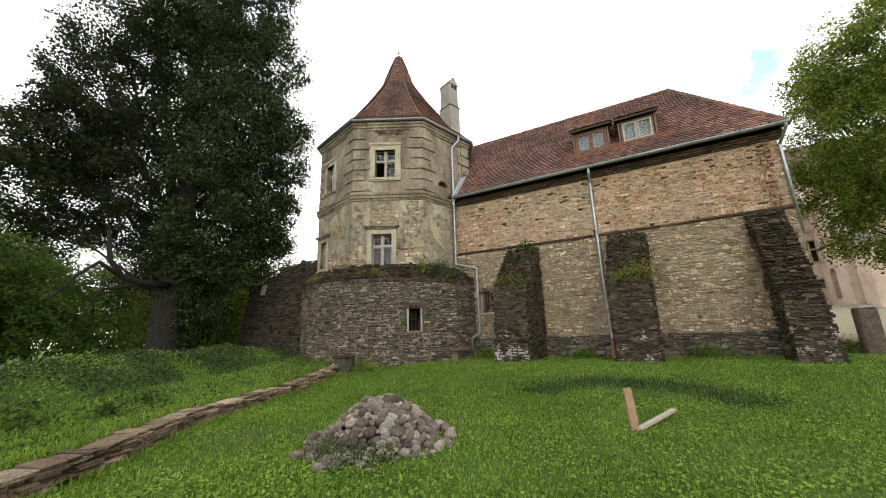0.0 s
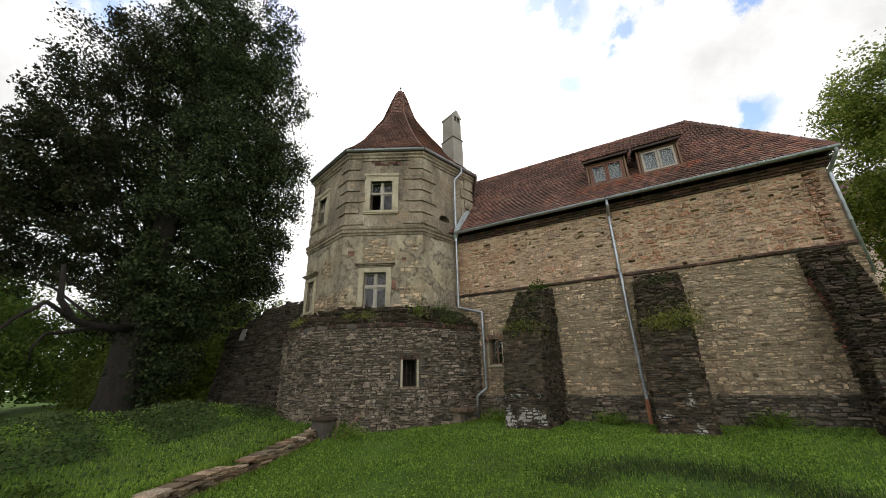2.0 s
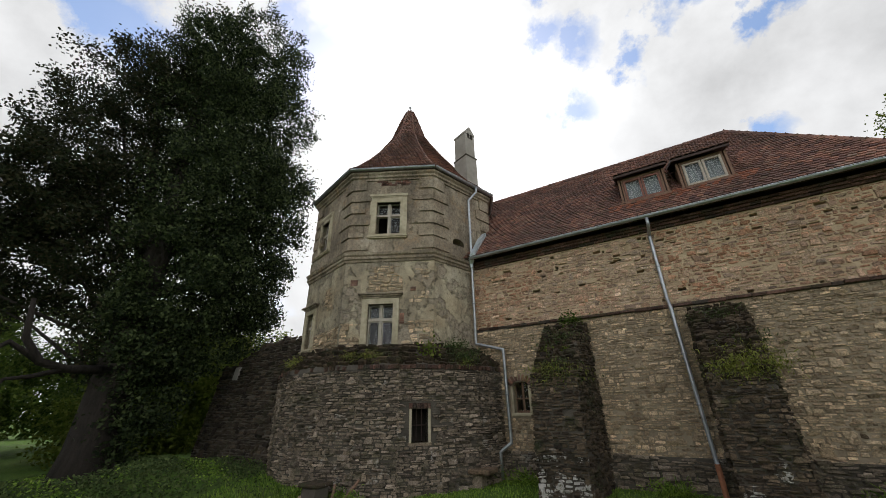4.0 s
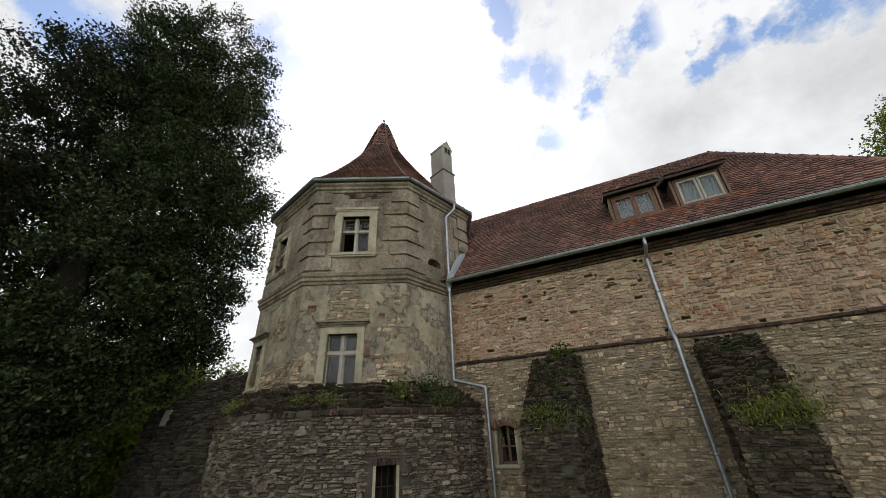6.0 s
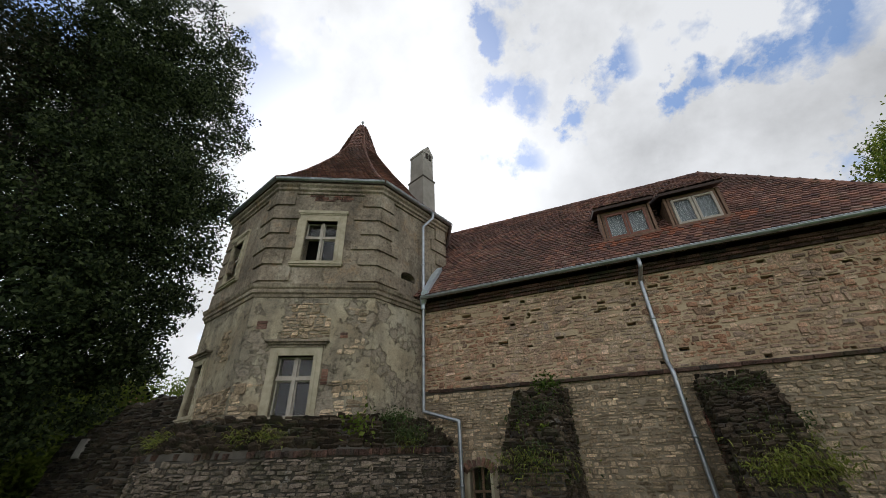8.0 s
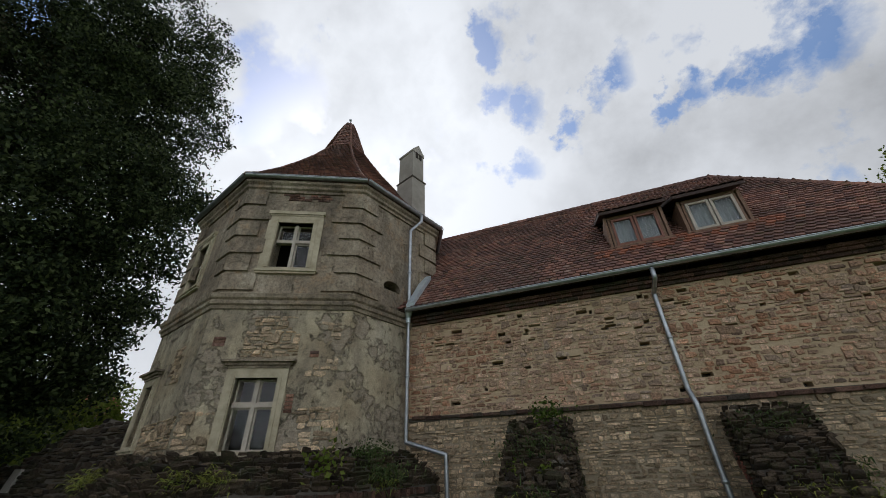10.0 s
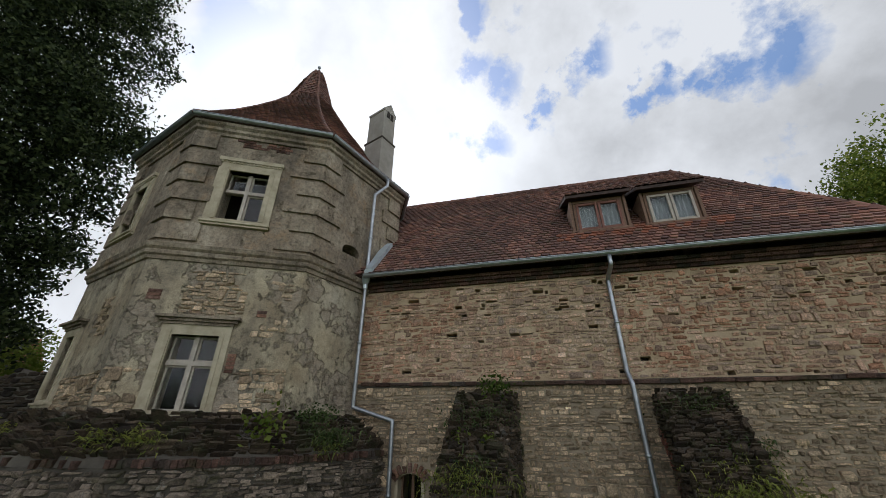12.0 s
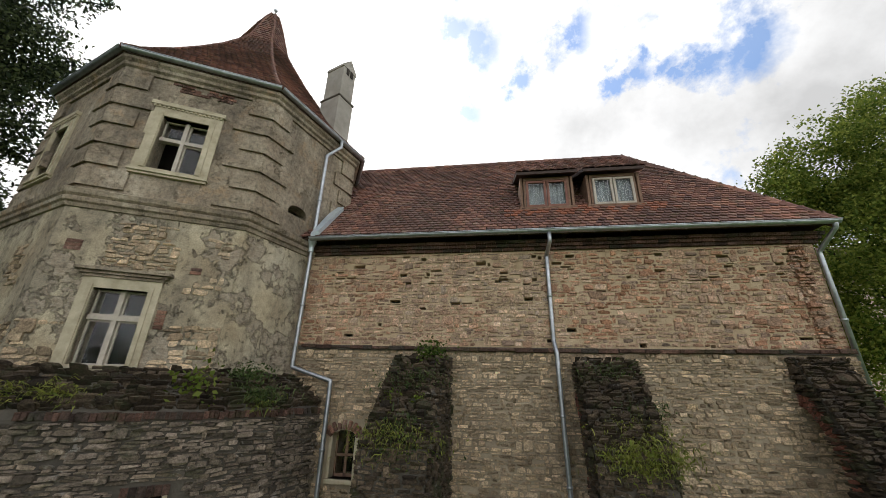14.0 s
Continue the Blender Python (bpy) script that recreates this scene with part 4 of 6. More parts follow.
def mullion_window(name, face, ap, hole, lab, sill=True, hood=0.0, surround=0.28, cross=0.62, open_left=False, bars=m_frame):
    f = tface(face, ap)
    a0, a1, b0, b1 = hole
    s = surround
    w = part(name, Geo(), m_surround, tower, lab)
    g = Geo()

    def bar(p0, p1, q0, q1, c0, c1, gg):
        gg.prism([f.p(p0, q0), f.p(p1, q0), f.p(p1, q1), f.p(p0, q1)], f.n * c0, f.n * c1)

    for (p0, p1, q0, q1) in ((a0 - s, a0, b0 - s * 0.3, b1 + s), (a1, a1 + s, b0 - s * 0.3, b1 + s), (a0, a1, b1, b1 + s)):
        bar(p0, p1, q0, q1, -0.3, 0.05, g)
    bar(a0 - s * 0.45, a0 - 0.02, b0, b1 + s * 0.4, 0.05, 0.075, g)
    bar(a1 + 0.02, a1 + s * 0.45, b0, b1 + s * 0.4, 0.05, 0.075, g)
    part("surround", g, m_surround, w, "moulded stone surround")
    g = Geo()
    bar(a0 - s - 0.04, a1 + s + 0.04, b0 - s * 0.3 - 0.045, b0 - s * 0.3, -0.2, 0.12, g)
    bar(a0 - s - 0.01, a1 + s + 0.01, b0 - s * 0.3 - 0.10, b0 - s * 0.3 - 0.045, -0.2, 0.08, g)
    bar(a0, a1, b0 - s * 0.3, b0 + 0.01, -0.3, 0.05, g)
    part("sill", g, m_surround, w)
    g = Geo()
    z = b1 + s
    if hood:
        for i, (dz, o, d) in enumerate(((0.0, 0.02, 0.08), (0.06, 0.08, 0.13), (0.12, 0.15, 0.2))):
            bar(a0 - s - o, a1 + s + o, z + dz, z + dz + 0.055, -0.1, d, g)
        part("hood", g, m_plaster_dark, w, "dark projecting hood moulding")
    else:
        bar(a0 - s - 0.03, a1 + s + 0.03, z, z + 0.10, -0.1, 0.10, g)
        for i in range(16):
            p = a0 - s + (a1 - a0 + 2 * s) * (i + 0.25) / 16
            bar(p, p + 0.045, z - 0.06, z - 0.005, 0.05, 0.085, g)
        part("dentil_cornice", g, m_surround, w)
    am, bm_ = (a0 + a1) / 2, b0 + (b1 - b0) * cross
    g = Geo()
    bar(am - 0.04, am + 0.04, b0, b1, -0.26, -0.10, g)
    bar(a0, a1, bm_ - 0.045, bm_ + 0.045, -0.255, -0.105, g)
    part("cross_mullion", g, m_frame, w)
    for i, (p0, p1) in enumerate(((a0, am - 0.045), (am + 0.045, a1))):
        for q0, q1 in ((b0 + 0.01, bm_ - 0.045), (bm_ + 0.045, b1)):
            if open_left and i == 0 and q0 < bm_ - 0.1:
                continue
            g = Geo()
            for r in ((p0, p0 + 0.035, q0, q1), (p1 - 0.035, p1, q0, q1), (p0 + 0.035, p1 - 0.035, q0, q0 + 0.035), (p0 + 0.035, p1 - 0.035, q1 - 0.035, q1)):
                bar(*r, -0.23, -0.17, g)
            sash = part("sash", g, bars, w)
            g = Geo()
            bar(p0 + 0.04, p1 - 0.04, q0 + 0.04, q1 - 0.04, -0.203, -0.197, g)
            pn = part("pane", g, m_glass, w)
            pn.visible_shadow = False
    g = Geo()
    bar(a0 - 0.4, a1 + 0.4, b0 - 0.4, b1 + 0.4, -1.6, -1.5, g)
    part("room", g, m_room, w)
    return w


mullion_window("upper_window", 0, AP, UPWIN, "stone framed casement window with one leaf open", open_left=True, surround=0.27)
mullion_window("lower_window", 0, AP_LOW, LOWWIN, "tall cross-mullioned window in a pale stone surround", hood=1, surround=0.21)
mullion_window("upper_window", 7, AP, SIDE_UP, "stone framed casement window on the shaded side", surround=0.22)
mullion_window("lower_window", 7, AP_LOW, SIDE_LOW, "narrow cross-mullioned window in a stone surround", hood=1, surround=0.17)
# inner walls keep the rooms dark
part("room_shell", ring_mesh([(AP - 1.7, T_BOT - 0.5), (AP - 1.7, T_TOP)], closed=False), m_room, tower)
part("room_floor", ring_mesh([(AP - 0.45, T_CORN + 0.1), (0.2, T_CORN + 0.1), (0.2, T_CORN + 0.2), (AP - 0.45, T_CORN + 0.2)]), m_room, tower)
part("room_ceiling", ring_mesh([(AP - 0.2, T_TOP + 0.2), (0.1, T_TOP + 0.2), (0.1, T_TOP + 0.3), (AP - 0.2, T_TOP + 0.3)]), m_room, tower)
f = tface(1, AP)
part("niche_back", Geo().prism([f.p(-0.8, 8.8), f.p(0.2, 8.8), f.p(0.2, 9.4), f.p(-0.8, 9.4)], f.n * -0.6, f.n * -0.45), m_room, tower)
g = Geo()
arc = [f.p(-0.3 + 0.33 * math.cos(a), 9.02 + 0.2 * math.sin(a)) for a in [math.pi * i / 10 for i in range(11)]]
g.prism([f.p(-0.63, 9.235), f.p(0.03, 9.235)] + arc, f.n * -0.3, f.n * 0.004)
part("niche_arch", g, m_plaster_dark, tower, "small dark arched niche")

# exposed rubble where the plaster has come off
rows = rubble(tface(0, AP_LOW), -0.75, 0.55, 6.75, 7.75, 0.08, 0.24, 0.035, keep=lambda a, b: abs(a + 0.15) < 0.75 - 0.28 * (b - 6.75) + 0.1 * math.sin(b * 9), seed=71)
rows += rubble(tface(0, AP_LOW), 0.5, 1.66, 4.75, 5.75, 0.09, 0.26, 0.03, keep=lambda a, b: noise.noise((a * 1.6, b * 1.6, 2)) > -0.12 and b < 5.4 + 0.3 * a, seed=72)
rows += rubble(tface(0, AP_LOW), -1.66, -0.95, 4.75, 5.6, 0.09, 0.26, 0.03, keep=lambda a, b: noise.noise((a * 1.6, b * 1.6, 5)) > -0.2, seed=73)
rows += rubble(tface(0, AP_LOW), 0.75, 1.5, 6.3, 7.6, 0.10, 0.28, 0.025, keep=lambda a, b: noise.noise((a * 1.4, b * 1.4, 8)) > 0.05, seed=74)
rows += rubble(tface(7, AP_LOW), -0.4, 1.6, 4.8, 5.5, 0.09, 0.26, 0.03, seed=75)
rows += rubble(tface(7, AP_LOW), 0.2, 1.1, 6.3, 7.2, 0.09, 0.26, 0.025, keep=lambda a, b: noise.noise((a * 1.5, b * 1.5, 3)) > 0.0, seed=76)
lay(rows, t_low, m_lower_stone, "stone", near=lambda a, b: True)
g = Geo()
rnd = random.Random(4)
for i in range(26):
    f = tface(0, AP)
    a, b = rnd.uniform(-0.7, 0.6), T_TOP - 0.36 + 0.085 * rnd.randrange(3)
    g.prism([f.p(a, b), f.p(a + 0.2, b), f.p(a + 0.2, b + 0.07), f.p(a, b + 0.07)], f.n * -0.02, f.n * 0.02)
part("bared_bricks", g, m_brick, t_up, kind="stuff")

for a0, b0, w, n in ((-1.42, 7.0, 0.26, 3), (0.82, 6.75, 0.2, 2), (0.45, 5.55, 0.16, 5)):
    f = tface(0, AP_LOW)
    for i in range(n):
        b1 = b0 + i * 0.078
        part("bared_brick", Geo().prism([f.p(a0, b1), f.p(a0 + w, b1), f.p(a0 + w, b1 + 0.066), f.p(a0, b1 + 0.066)], f.n * -0.02, f.n * 0.022), m_brick, t_low)

# base: round bastion with a sloping rubble skirt and a brick ledge
BAP, LEDGE = 4.92, 3.98
STEP = 1 / 3
fr = BAP * math.tan(radians(7.5))
SLIT = (-0.25, 0.25, 1.90, 2.80)
SEEN = [i * STEP for i in range(-9, 6)]


def oct_reach(k2, ap):
    d = (k2 * 45 + 22.5) % 45 - 22.5
    return ap / math.cos(radians(d))


g = Geo()
for i in range(24):
    panel(g, tface(i * STEP, BAP), -fr, fr, -0.3, LEDGE - 0.02, [SLIT] if i == 1 else [], 0.6)
base = part("bastion", welded(g, "bastion", m_mortar_dark), m_mortar_dark, tower, "round grey rubble bastion at the tower's foot")
g = Geo()
for i in range(25):
    a = radians(TA + 15 * i)
    for r, z in ((BAP - 0.5, LEDGE - 0.2), (BAP + 0.05, LEDGE - 0.02), (BAP, LEDGE + 0.12), (oct_reach(i * STEP, AP_LOW) + 0.10, T_BOT + 0.05), (AP_LOW - 0.2, T_BOT + 0.15)):
        g.v.append((TC.x + r * math.cos(a), TC.y + r * math.sin(a), z))
g.f = [(i * 5 + j, (i + 1) * 5 + j, (i + 1) * 5 + j + 1, i * 5 + j + 1) for i in range(24) for j in range(4)]
skirt = part("skirt", g, m_mortar_dark, tower, "sloping skirt of dark mossy stones")
g = Geo()
rnd = random.Random(9)
for k2 in SEEN:
    f = tface(k2, BAP)
    a = -fr
    while a < fr:
        w = rnd.uniform(0.07, 0.13)
        if rnd.random() > 0.08 and not (-1.4 < k2 < -0.1 and rnd.random() < 0.6):
            dz = rnd.uniform(-0.02, 0.015)
            g.prism([f.p(a, LEDGE - 0.02 + dz), f.p(min(a + w - 0.012, fr), LEDGE - 0.02 + dz), f.p(min(a + w - 0.012, fr), LEDGE + 0.10 + dz), f.p(a, LEDGE + 0.10 + dz)], f.n * -0.2, f.n * rnd.uniform(0.05, 0.09))
        a += w
part("brick_ledge", g, m_ledge_brick, tower, "row of weathered bricks on edge", kind="stuff")
f = tface(STEP, BAP)
g = Geo()
for a in (SLIT[0] - 0.07, SLIT[1]):
    g.prism([f.p(a, SLIT[2]), f.p(a + 0.07, SLIT[2]), f.p(a + 0.07, SLIT[3]), f.p(a, SLIT[3])], f.n * -0.3, f.n * 0.055)
slit = part("slit_window", g, m_surround, base, "small barred cellar window with brick head")
for i in range(6):
    a = SLIT[0] - 0.08 + i * 0.112
    part("head_brick", Geo().prism([f.p(a, SLIT[3] + 0.005), f.p(a + 0.1, SLIT[3] + 0.005), f.p(a + 0.1, SLIT[3] + 0.16), f.p(a, SLIT[3] + 0.16)], f.n * -0.2, f.n * 0.05), m_ledge_brick, base)
g = Geo()
g.prism([f.p(SLIT[0] - 0.1, SLIT[2] - 0.08), f.p(SLIT[1] + 0.1, SLIT[2] - 0.08), f.p(SLIT[1] + 0.1, SLIT[2]), f.p(SLIT[0] - 0.1, SLIT[2])], f.n * -0.3, f.n * 0.04)
part("slit_sill", g, m_grey_stone, base)
g = Geo()
g.prism([f.p(SLIT[0] - 0.2, SLIT[2] - 0.2), f.p(SLIT[1] + 0.2, SLIT[2] - 0.2), f.p(SLIT[1] + 0.2, SLIT[3] + 0.2), f.p(SLIT[0] - 0.2, SLIT[3] + 0.2)], f.n * -0.75, f.n * -0.6)
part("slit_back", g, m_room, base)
for a in (SLIT[0] + 0.17, SLIT[0] + 0.33):
    part("bar", Geo().tube([f.p(a, SLIT[2], -0.2), f.p(a, SLIT[3], -0.2)], 0.012, 6), m_wood_dark, base)
part("bar", Geo().tube([f.p(SLIT[0], 2.35, -0.215), f.p(SLIT[1], 2.35, -0.215)], 0.012, 6), m_wood_dark, base)

# tower roof: bell-cast spire
PROF = [(4.32, 12.06), (3.9, 12.47), (3.2, 13.35), (2.5, 14.35), (1.85, 15.35), (1.3, 16.3), (0.92, 17.0), (0.74, 17.6), (0.47, 18.5), (0.19, 19.3)]
t_roof = part("roof", ring_mesh(PROF, closed=False), m_wood_dark, tower, "pointed bell-cast roof of red tiles")
rows_spire = []
for k2 in range(8):
    for (r0, z0), (r1, z1) in zip(PROF, PROF[1:]):
        f = tface(k2, r0, z0 + 0.01)
        n = f.n
        f2 = Face(f.o, f.u, n * (r1 - r0) + Vector((0, 0, z1 - z0)))
        L = math.hypot(r1 - r0, z1 - z0)
        rows_spire += tile_rows(f2, lambda b: (-(r0 + (r1 - r0) * b / L) * T8 + 0.03, (r0 + (r1 - r0) * b / L) * T8 - 0.1), L, tw=0.17, step=L / max(round(L / 0.15), 1), seed=k2)
g = Geo()
for k2 in range(8):
    a = radians(TA + 45 * k2 - 22.5)
    pts = [Vector((TC.x + r / math.cos(math.pi / 8) * math.cos(a), TC.y + r / math.cos(math.pi / 8) * math.sin(a), z + 0.02)) for r, z in PROF]
    for p0, p1 in zip(pts, pts[1:]):
        n = max(int((p1 - p0).length / 0.3), 1)
        for i in range(n):
            g.tube([p0.lerp(p1, i / n), p0.lerp(p1, (i + 1.1) / n)], [0.065, 0.055], 6)
part("hip_tiles", g, m_tile, t_roof)
fin = part("finial", Geo().tube([TC + Vector((0, 0, 19.0)), TC + Vector((0, 0, 19.3)), TC + Vector((0, 0, 19.34)), TC + Vector((0, 0, 19.75))], [0.2, 0.17, 0.035, 0.025], 10).tube([TC + Vector((0, 0, z)) for z in (19.70, 19.74, 19.79, 19.84, 19.87)], [0.02, 0.06, 0.08, 0.05, 0.01], 10), m_zinc, tower, "metal finial with a small ball", smooth=True)
gr = 4.30 / math.cos(math.pi / 8)
gp = [TC + Vector((gr * math.cos(radians(TA + 45 * k2 - 22.5)), gr * math.sin(radians(TA + 45 * k2 - 22.5)), 12.06)) for k2 in range(-2, 4)]
gutter(gp, tower, 0.08)
f = tface(1, AP)
tp = f.p(0.62, 0, 0.12)
P2 = Vector((-7.78, WY - LOW - 0.22, 0))
downpipe([f.p(0.62, 12.0, 0.33), f.p(0.62, 11.75, 0.33), (P2.x, P2.y, 11.2), (P2.x, P2.y, 4.98), (-6.73, WY - LOW - 0.22, 4.68), (-6.71, WY - LOW - 0.22, 1.75), (-7.05, WY - LOW - 0.35, 1.5), (-7.05, WY - LOW - 0.35, 0.75)], tower)

# chimney
chim = thing("chimney", "tall rendered chimney with a gabled cap", "chimney")
CM = Matrix.Translation((-8.45, 16.85, 0)) @ Matrix.Rotation(radians(-20), 4, "Z")
part("shaft", Geo().box(-0.46, 0.46, -0.36, 0.36, 10.5, 14.45, CM, soft=0.02).box(-0.42, 0.42, -0.32, 0.32, 14.45, 15.9, CM, soft=0.02), m_chimney, chim)
part("band", Geo().box(-0.49, 0.49, -0.39, 0.39, 14.41, 14.49, CM, soft=0.015), m_mortar_dark, chim)
g = Geo().prism([CM @ Vector(p) for p in ((0.43, -0.34, 15.9), (0.43, 0.34, 15.9), (0.43, 0.34, 16.0), (0.43, 0, 16.42), (0.43, -0.34, 16.0))], Vector((0, 0, 0)), CM.to_3x3() @ Vector((-0.86, 0, 0)))
part("cap", g, m_chimney, chim)
# no holes here: near-black plates paint the shade of the flue openings
for y in (-0.16, 0.04):
    part("flue", Geo().box(0.425, 0.445, y, y + 0.13, 15.62, 15.92, CM), m_room, chim, "near-black plate for the shade in a flue opening")
# zinc flashing where the wing's roof meets the tower
part("flashing", Geo().prism([Vector((-7.74, 15.36, 8.36)), Vector((-7.50, 15.36, 8.44)), Vector((-7.46, 16.55, 9.78)), Vector((-7.76, 16.55, 9.78))], Vector((0, 0, 0)), Vector((0, -0.04, 0.12))).tube([(-7.78, WY - LOW - 0.24, 8.02), (-7.78, WY - LOW - 0.24, 8.16), (-7.74, WY - LOW - 0.30, 8.36)], [0.062, 0.075, 0.13], 12), m_zinc_new, wing, "folded pale zinc flashing with a hopper")

# ---- wing wall beyond the bastion ----
side_wall = thing("battered_wall", "battered rubble wall beside the bastion, coloured dark for tree shade", "wall")
P0, P1 = Vector((-14.6, 13.2, 0)), Vector((-19.9, 13.3, 0))
d = (P1 - P0).normalized()
nrm = Vector((d.y, -d.x, 0))
nrm = nrm if nrm.y < 0 else -nrm
f0 = Face(P1 + nrm * 0.9, -d, Vector((0, 0, 1)) - nrm * 0.17)
WLEN = (P1 - P0).length
wall_top = lambda a: 4.75 + 1.0 * smooth(0.2, 3.6, a) + 0.10 * math.sin(a * 5) + 0.08 * math.sin(a * 11)
g, N_ = Geo(), 24
for i in range(N_):
    a0, a1 = WLEN * i / N_, WLEN * (i + 1) / N_
    g.prism([f0.p(a0, -0.5), f0.p(a1, -0.5), f0.p(a1, wall_top(a1)), f0.p(a0, wall_top(a0))], f0.n * -0.9, f0.n * 0.0)
core = part("core", g, m_mortar_dark, side_wall, kind="stuff")
lay(rubble(f0, 0, WLEN, 0.2, 6.0, 0.10, 0.32, 0.05, keep=lambda a, b: b < wall_top(a) + 0.04, seed=160), core, m_tree_shade_stone, "stone", near=lambda a, b: b > 4.2)
part("plaque", Geo().prism([f0.p(1.15, 4.2), f0.p(1.5, 4.2), f0.p(1.5, 4.75), f0.p(1.15, 4.75)], f0.n * 0.0, f0.n * 0.08), m_chimney, side_wall, "small pale stone tablet")

# ---- things on the lawn ----


def blob(rnd, n=2, rough=0.18):
    bm = bmesh.new()
    bmesh.ops.create_icosphere(bm, subdivisions=n, radius=1.0)
    o = Vector((rnd.uniform(0, 99), rnd.uniform(0, 99), 0))
    for v in bm.verts:
        p = v.co.copy()
        v.co = p * (1 + rough * 2 * noise.noise(p * 0.9 + o) + rough * noise.noise(p * 2.3 + o))
        v.co = Vector([math.copysign(abs(q) ** 0.86, q) for q in v.co])
    vs = [v.co.copy() for v in bm.verts]
    bm.verts.index_update()
    fs = [tuple(v.index for v in f_.verts) for f_ in bm.faces]
    bm.free()
    return vs, fs


rnd = random.Random(21)
pile = thing("stone_pile", "heap of rounded grey-brown field stones on the grass", "stone pile")
pebbles = []
for i in range(8):
    ge = Geo().add(*blob(rnd))
    pebbles.append(ge.mesh("field_stone", m_field_stone, True))
PC, PR, PH = Vector((-4.35, 5.55, 0)), 0.92, 0.60
core = Geo()
ring = 20
core.v = [(PC.x, PC.y, PH - 0.1)] + [(PC.x + PR * q * math.cos(2 * math.pi * i / ring), PC.y + PR * q * math.sin(2 * math.pi * i / ring), z) for q, z in ((0.5, PH * 0.68), (1.0, -0.05)) for i in range(ring)]
core.f = [(0, 1 + i, 1 + (i + 1) % ring) for i in range(ring)] + [(1 + i, 1 + ring + i, 1 + ring + (i + 1) % ring, 1 + (i + 1) % ring) for i in range(ring)]
part("heap_core", core, m_mortar_dark, pile)
placed = []
for i in range(6000):
    if len(placed) >= 620:
        break
    a, q = rnd.uniform(0, 2 * math.pi), math.sqrt(rnd.random()) * 1.06
    s0 = rnd.uniform(0.045, 0.115) * (1.15 - 0.25 * q)
    x, y = PC.x + PR * q * math.cos(a), PC.y + PR * q * math.sin(a)
    if q > 0.95 and rnd.random() < 0.3:
        x, y = x + 0.25 * math.cos(a), y + 0.25 * math.sin(a)
    z = PH * max(0, 1 - q ** 2.0) + height(x, y) * min(q, 1) + s0 * 0.25
    if any((x - p[0]) ** 2 + (y - p[1]) ** 2 + (z - p[2]) ** 2 < (0.68 * (s0 + p[3])) ** 2 for p in placed):
        continue
    placed.append((x, y, z, s0))
for i in range(26):
    a, s0 = rnd.uniform(3.6, 5.2), rnd.uniform(0.05, 0.1)
    q = rnd.uniform(0.9, 1.75)
    x, y = PC.x + 0.35 + q * math.cos(a) * 0.75, PC.y + q * math.sin(a)
    placed.append((x, y, height(x, y) + s0 * 0.35, s0))
rest = Geo()
for i, (x, y, z, s0) in enumerate(placed):
    if i >= 270 and i < len(placed) - 26:
        m = pose(x, y, z, rnd.uniform(-40, 40), rnd.uniform(-40, 40), rnd.uniform(0, 360)) @ Matrix.Diagonal((s0 * 1.2, s0, s0 * 0.8, 1))
        rest.add([m @ v.co for v in pebbles[i % 8].vertices], [tuple(p_.vertices) for p_ in pebbles[i % 8].polygons])
        continue
    ob = new("field_stone", pebbles[i % 8])
    ob.parent = pile
    ob.matrix_basis = pose(x, y, z, rnd.uniform(-40, 40), rnd.uniform(-40, 40), rnd.uniform(0, 360)) @ Matrix.Diagonal((s0 * rnd.uniform(1.0, 1.5), s0 * rnd.uniform(0.9, 1.2), s0 * rnd.uniform(0.6, 0.95), 1))

if rest.v:
    part("stone_infill", rest, m_field_stone, pile, smooth=True, kind="stuff")
# drystone kerb
kerb = thing("stone_kerb", "low drystone kerb of flat brown slabs along the bank", "kerb")
rows = []
pts = [Vector((x, y, 0)) for x, y in EDGE]
total = sum((b - a).length for a, b in zip(pts, pts[1:]))


def along(s0):
    for a, b in zip(pts, pts[1:]):
        L = (b - a).length
        if s0 <= L:
            return a + (b - a) * (s0 / L), (b - a).normalized()
        s0 -= L
    return pts[-1], (pts[-1] - pts[-2]).normalized()


slabs = [Geo().box(-0.5, 0.5, -0.5, 0.5, -0.5, 0.5, soft=0.06).mesh("slab", m_slab_stone) for i in range(4)]
for me in slabs:
    for v in me.vertices:
        v.co = Vector(v.co) + Vector((rnd.uniform(-0.08, 0.08), rnd.uniform(-0.08, 0.08), rnd.uniform(-0.09, 0.09)))
count = 0
for lay_no, (lz, lh) in enumerate(((-0.02, 0.08), (0.06, 0.07), (0.13, 0.065), (0.195, 0.07), (0.265, 0.06))):
    s0 = rnd.uniform(0, 0.3)
    while s0 < total:
        w = rnd.uniform(0.13, 0.40) * (1.3 if lay_no == 4 else 1.0)
        p, d = along(s0 + w / 2)
        foot = height(p.x + 0.25, p.y)
        dep = rnd.uniform(0.24, 0.34) + (0.10 if lay_no == 4 else 0)
        up = Vector((-d.y, d.x, 0))
        c3 = p + up * (dep / 2 - 0.17 + rnd.uniform(0, 0.12))
        if count < 300 and rnd.random() > 0.03:
            ob = new("slab", slabs[rnd.randrange(4)])
            ob.parent = kerb
            ob.matrix_basis = Matrix.Translation((c3.x, c3.y, foot + lz + lh / 2 + rnd.uniform(-0.01, 0.01))) @ Matrix.Rotation(math.atan2(d.y, d.x) + rnd.uniform(-0.12, 0.12), 4, "Z") @ Matrix.Rotation(rnd.uniform(-0.07, 0.07), 4, "X") @ Matrix.Diagonal((w - 0.03, dep, lh * rnd.uniform(0.72, 1.0), 1))
            count += 1
        s0 += w

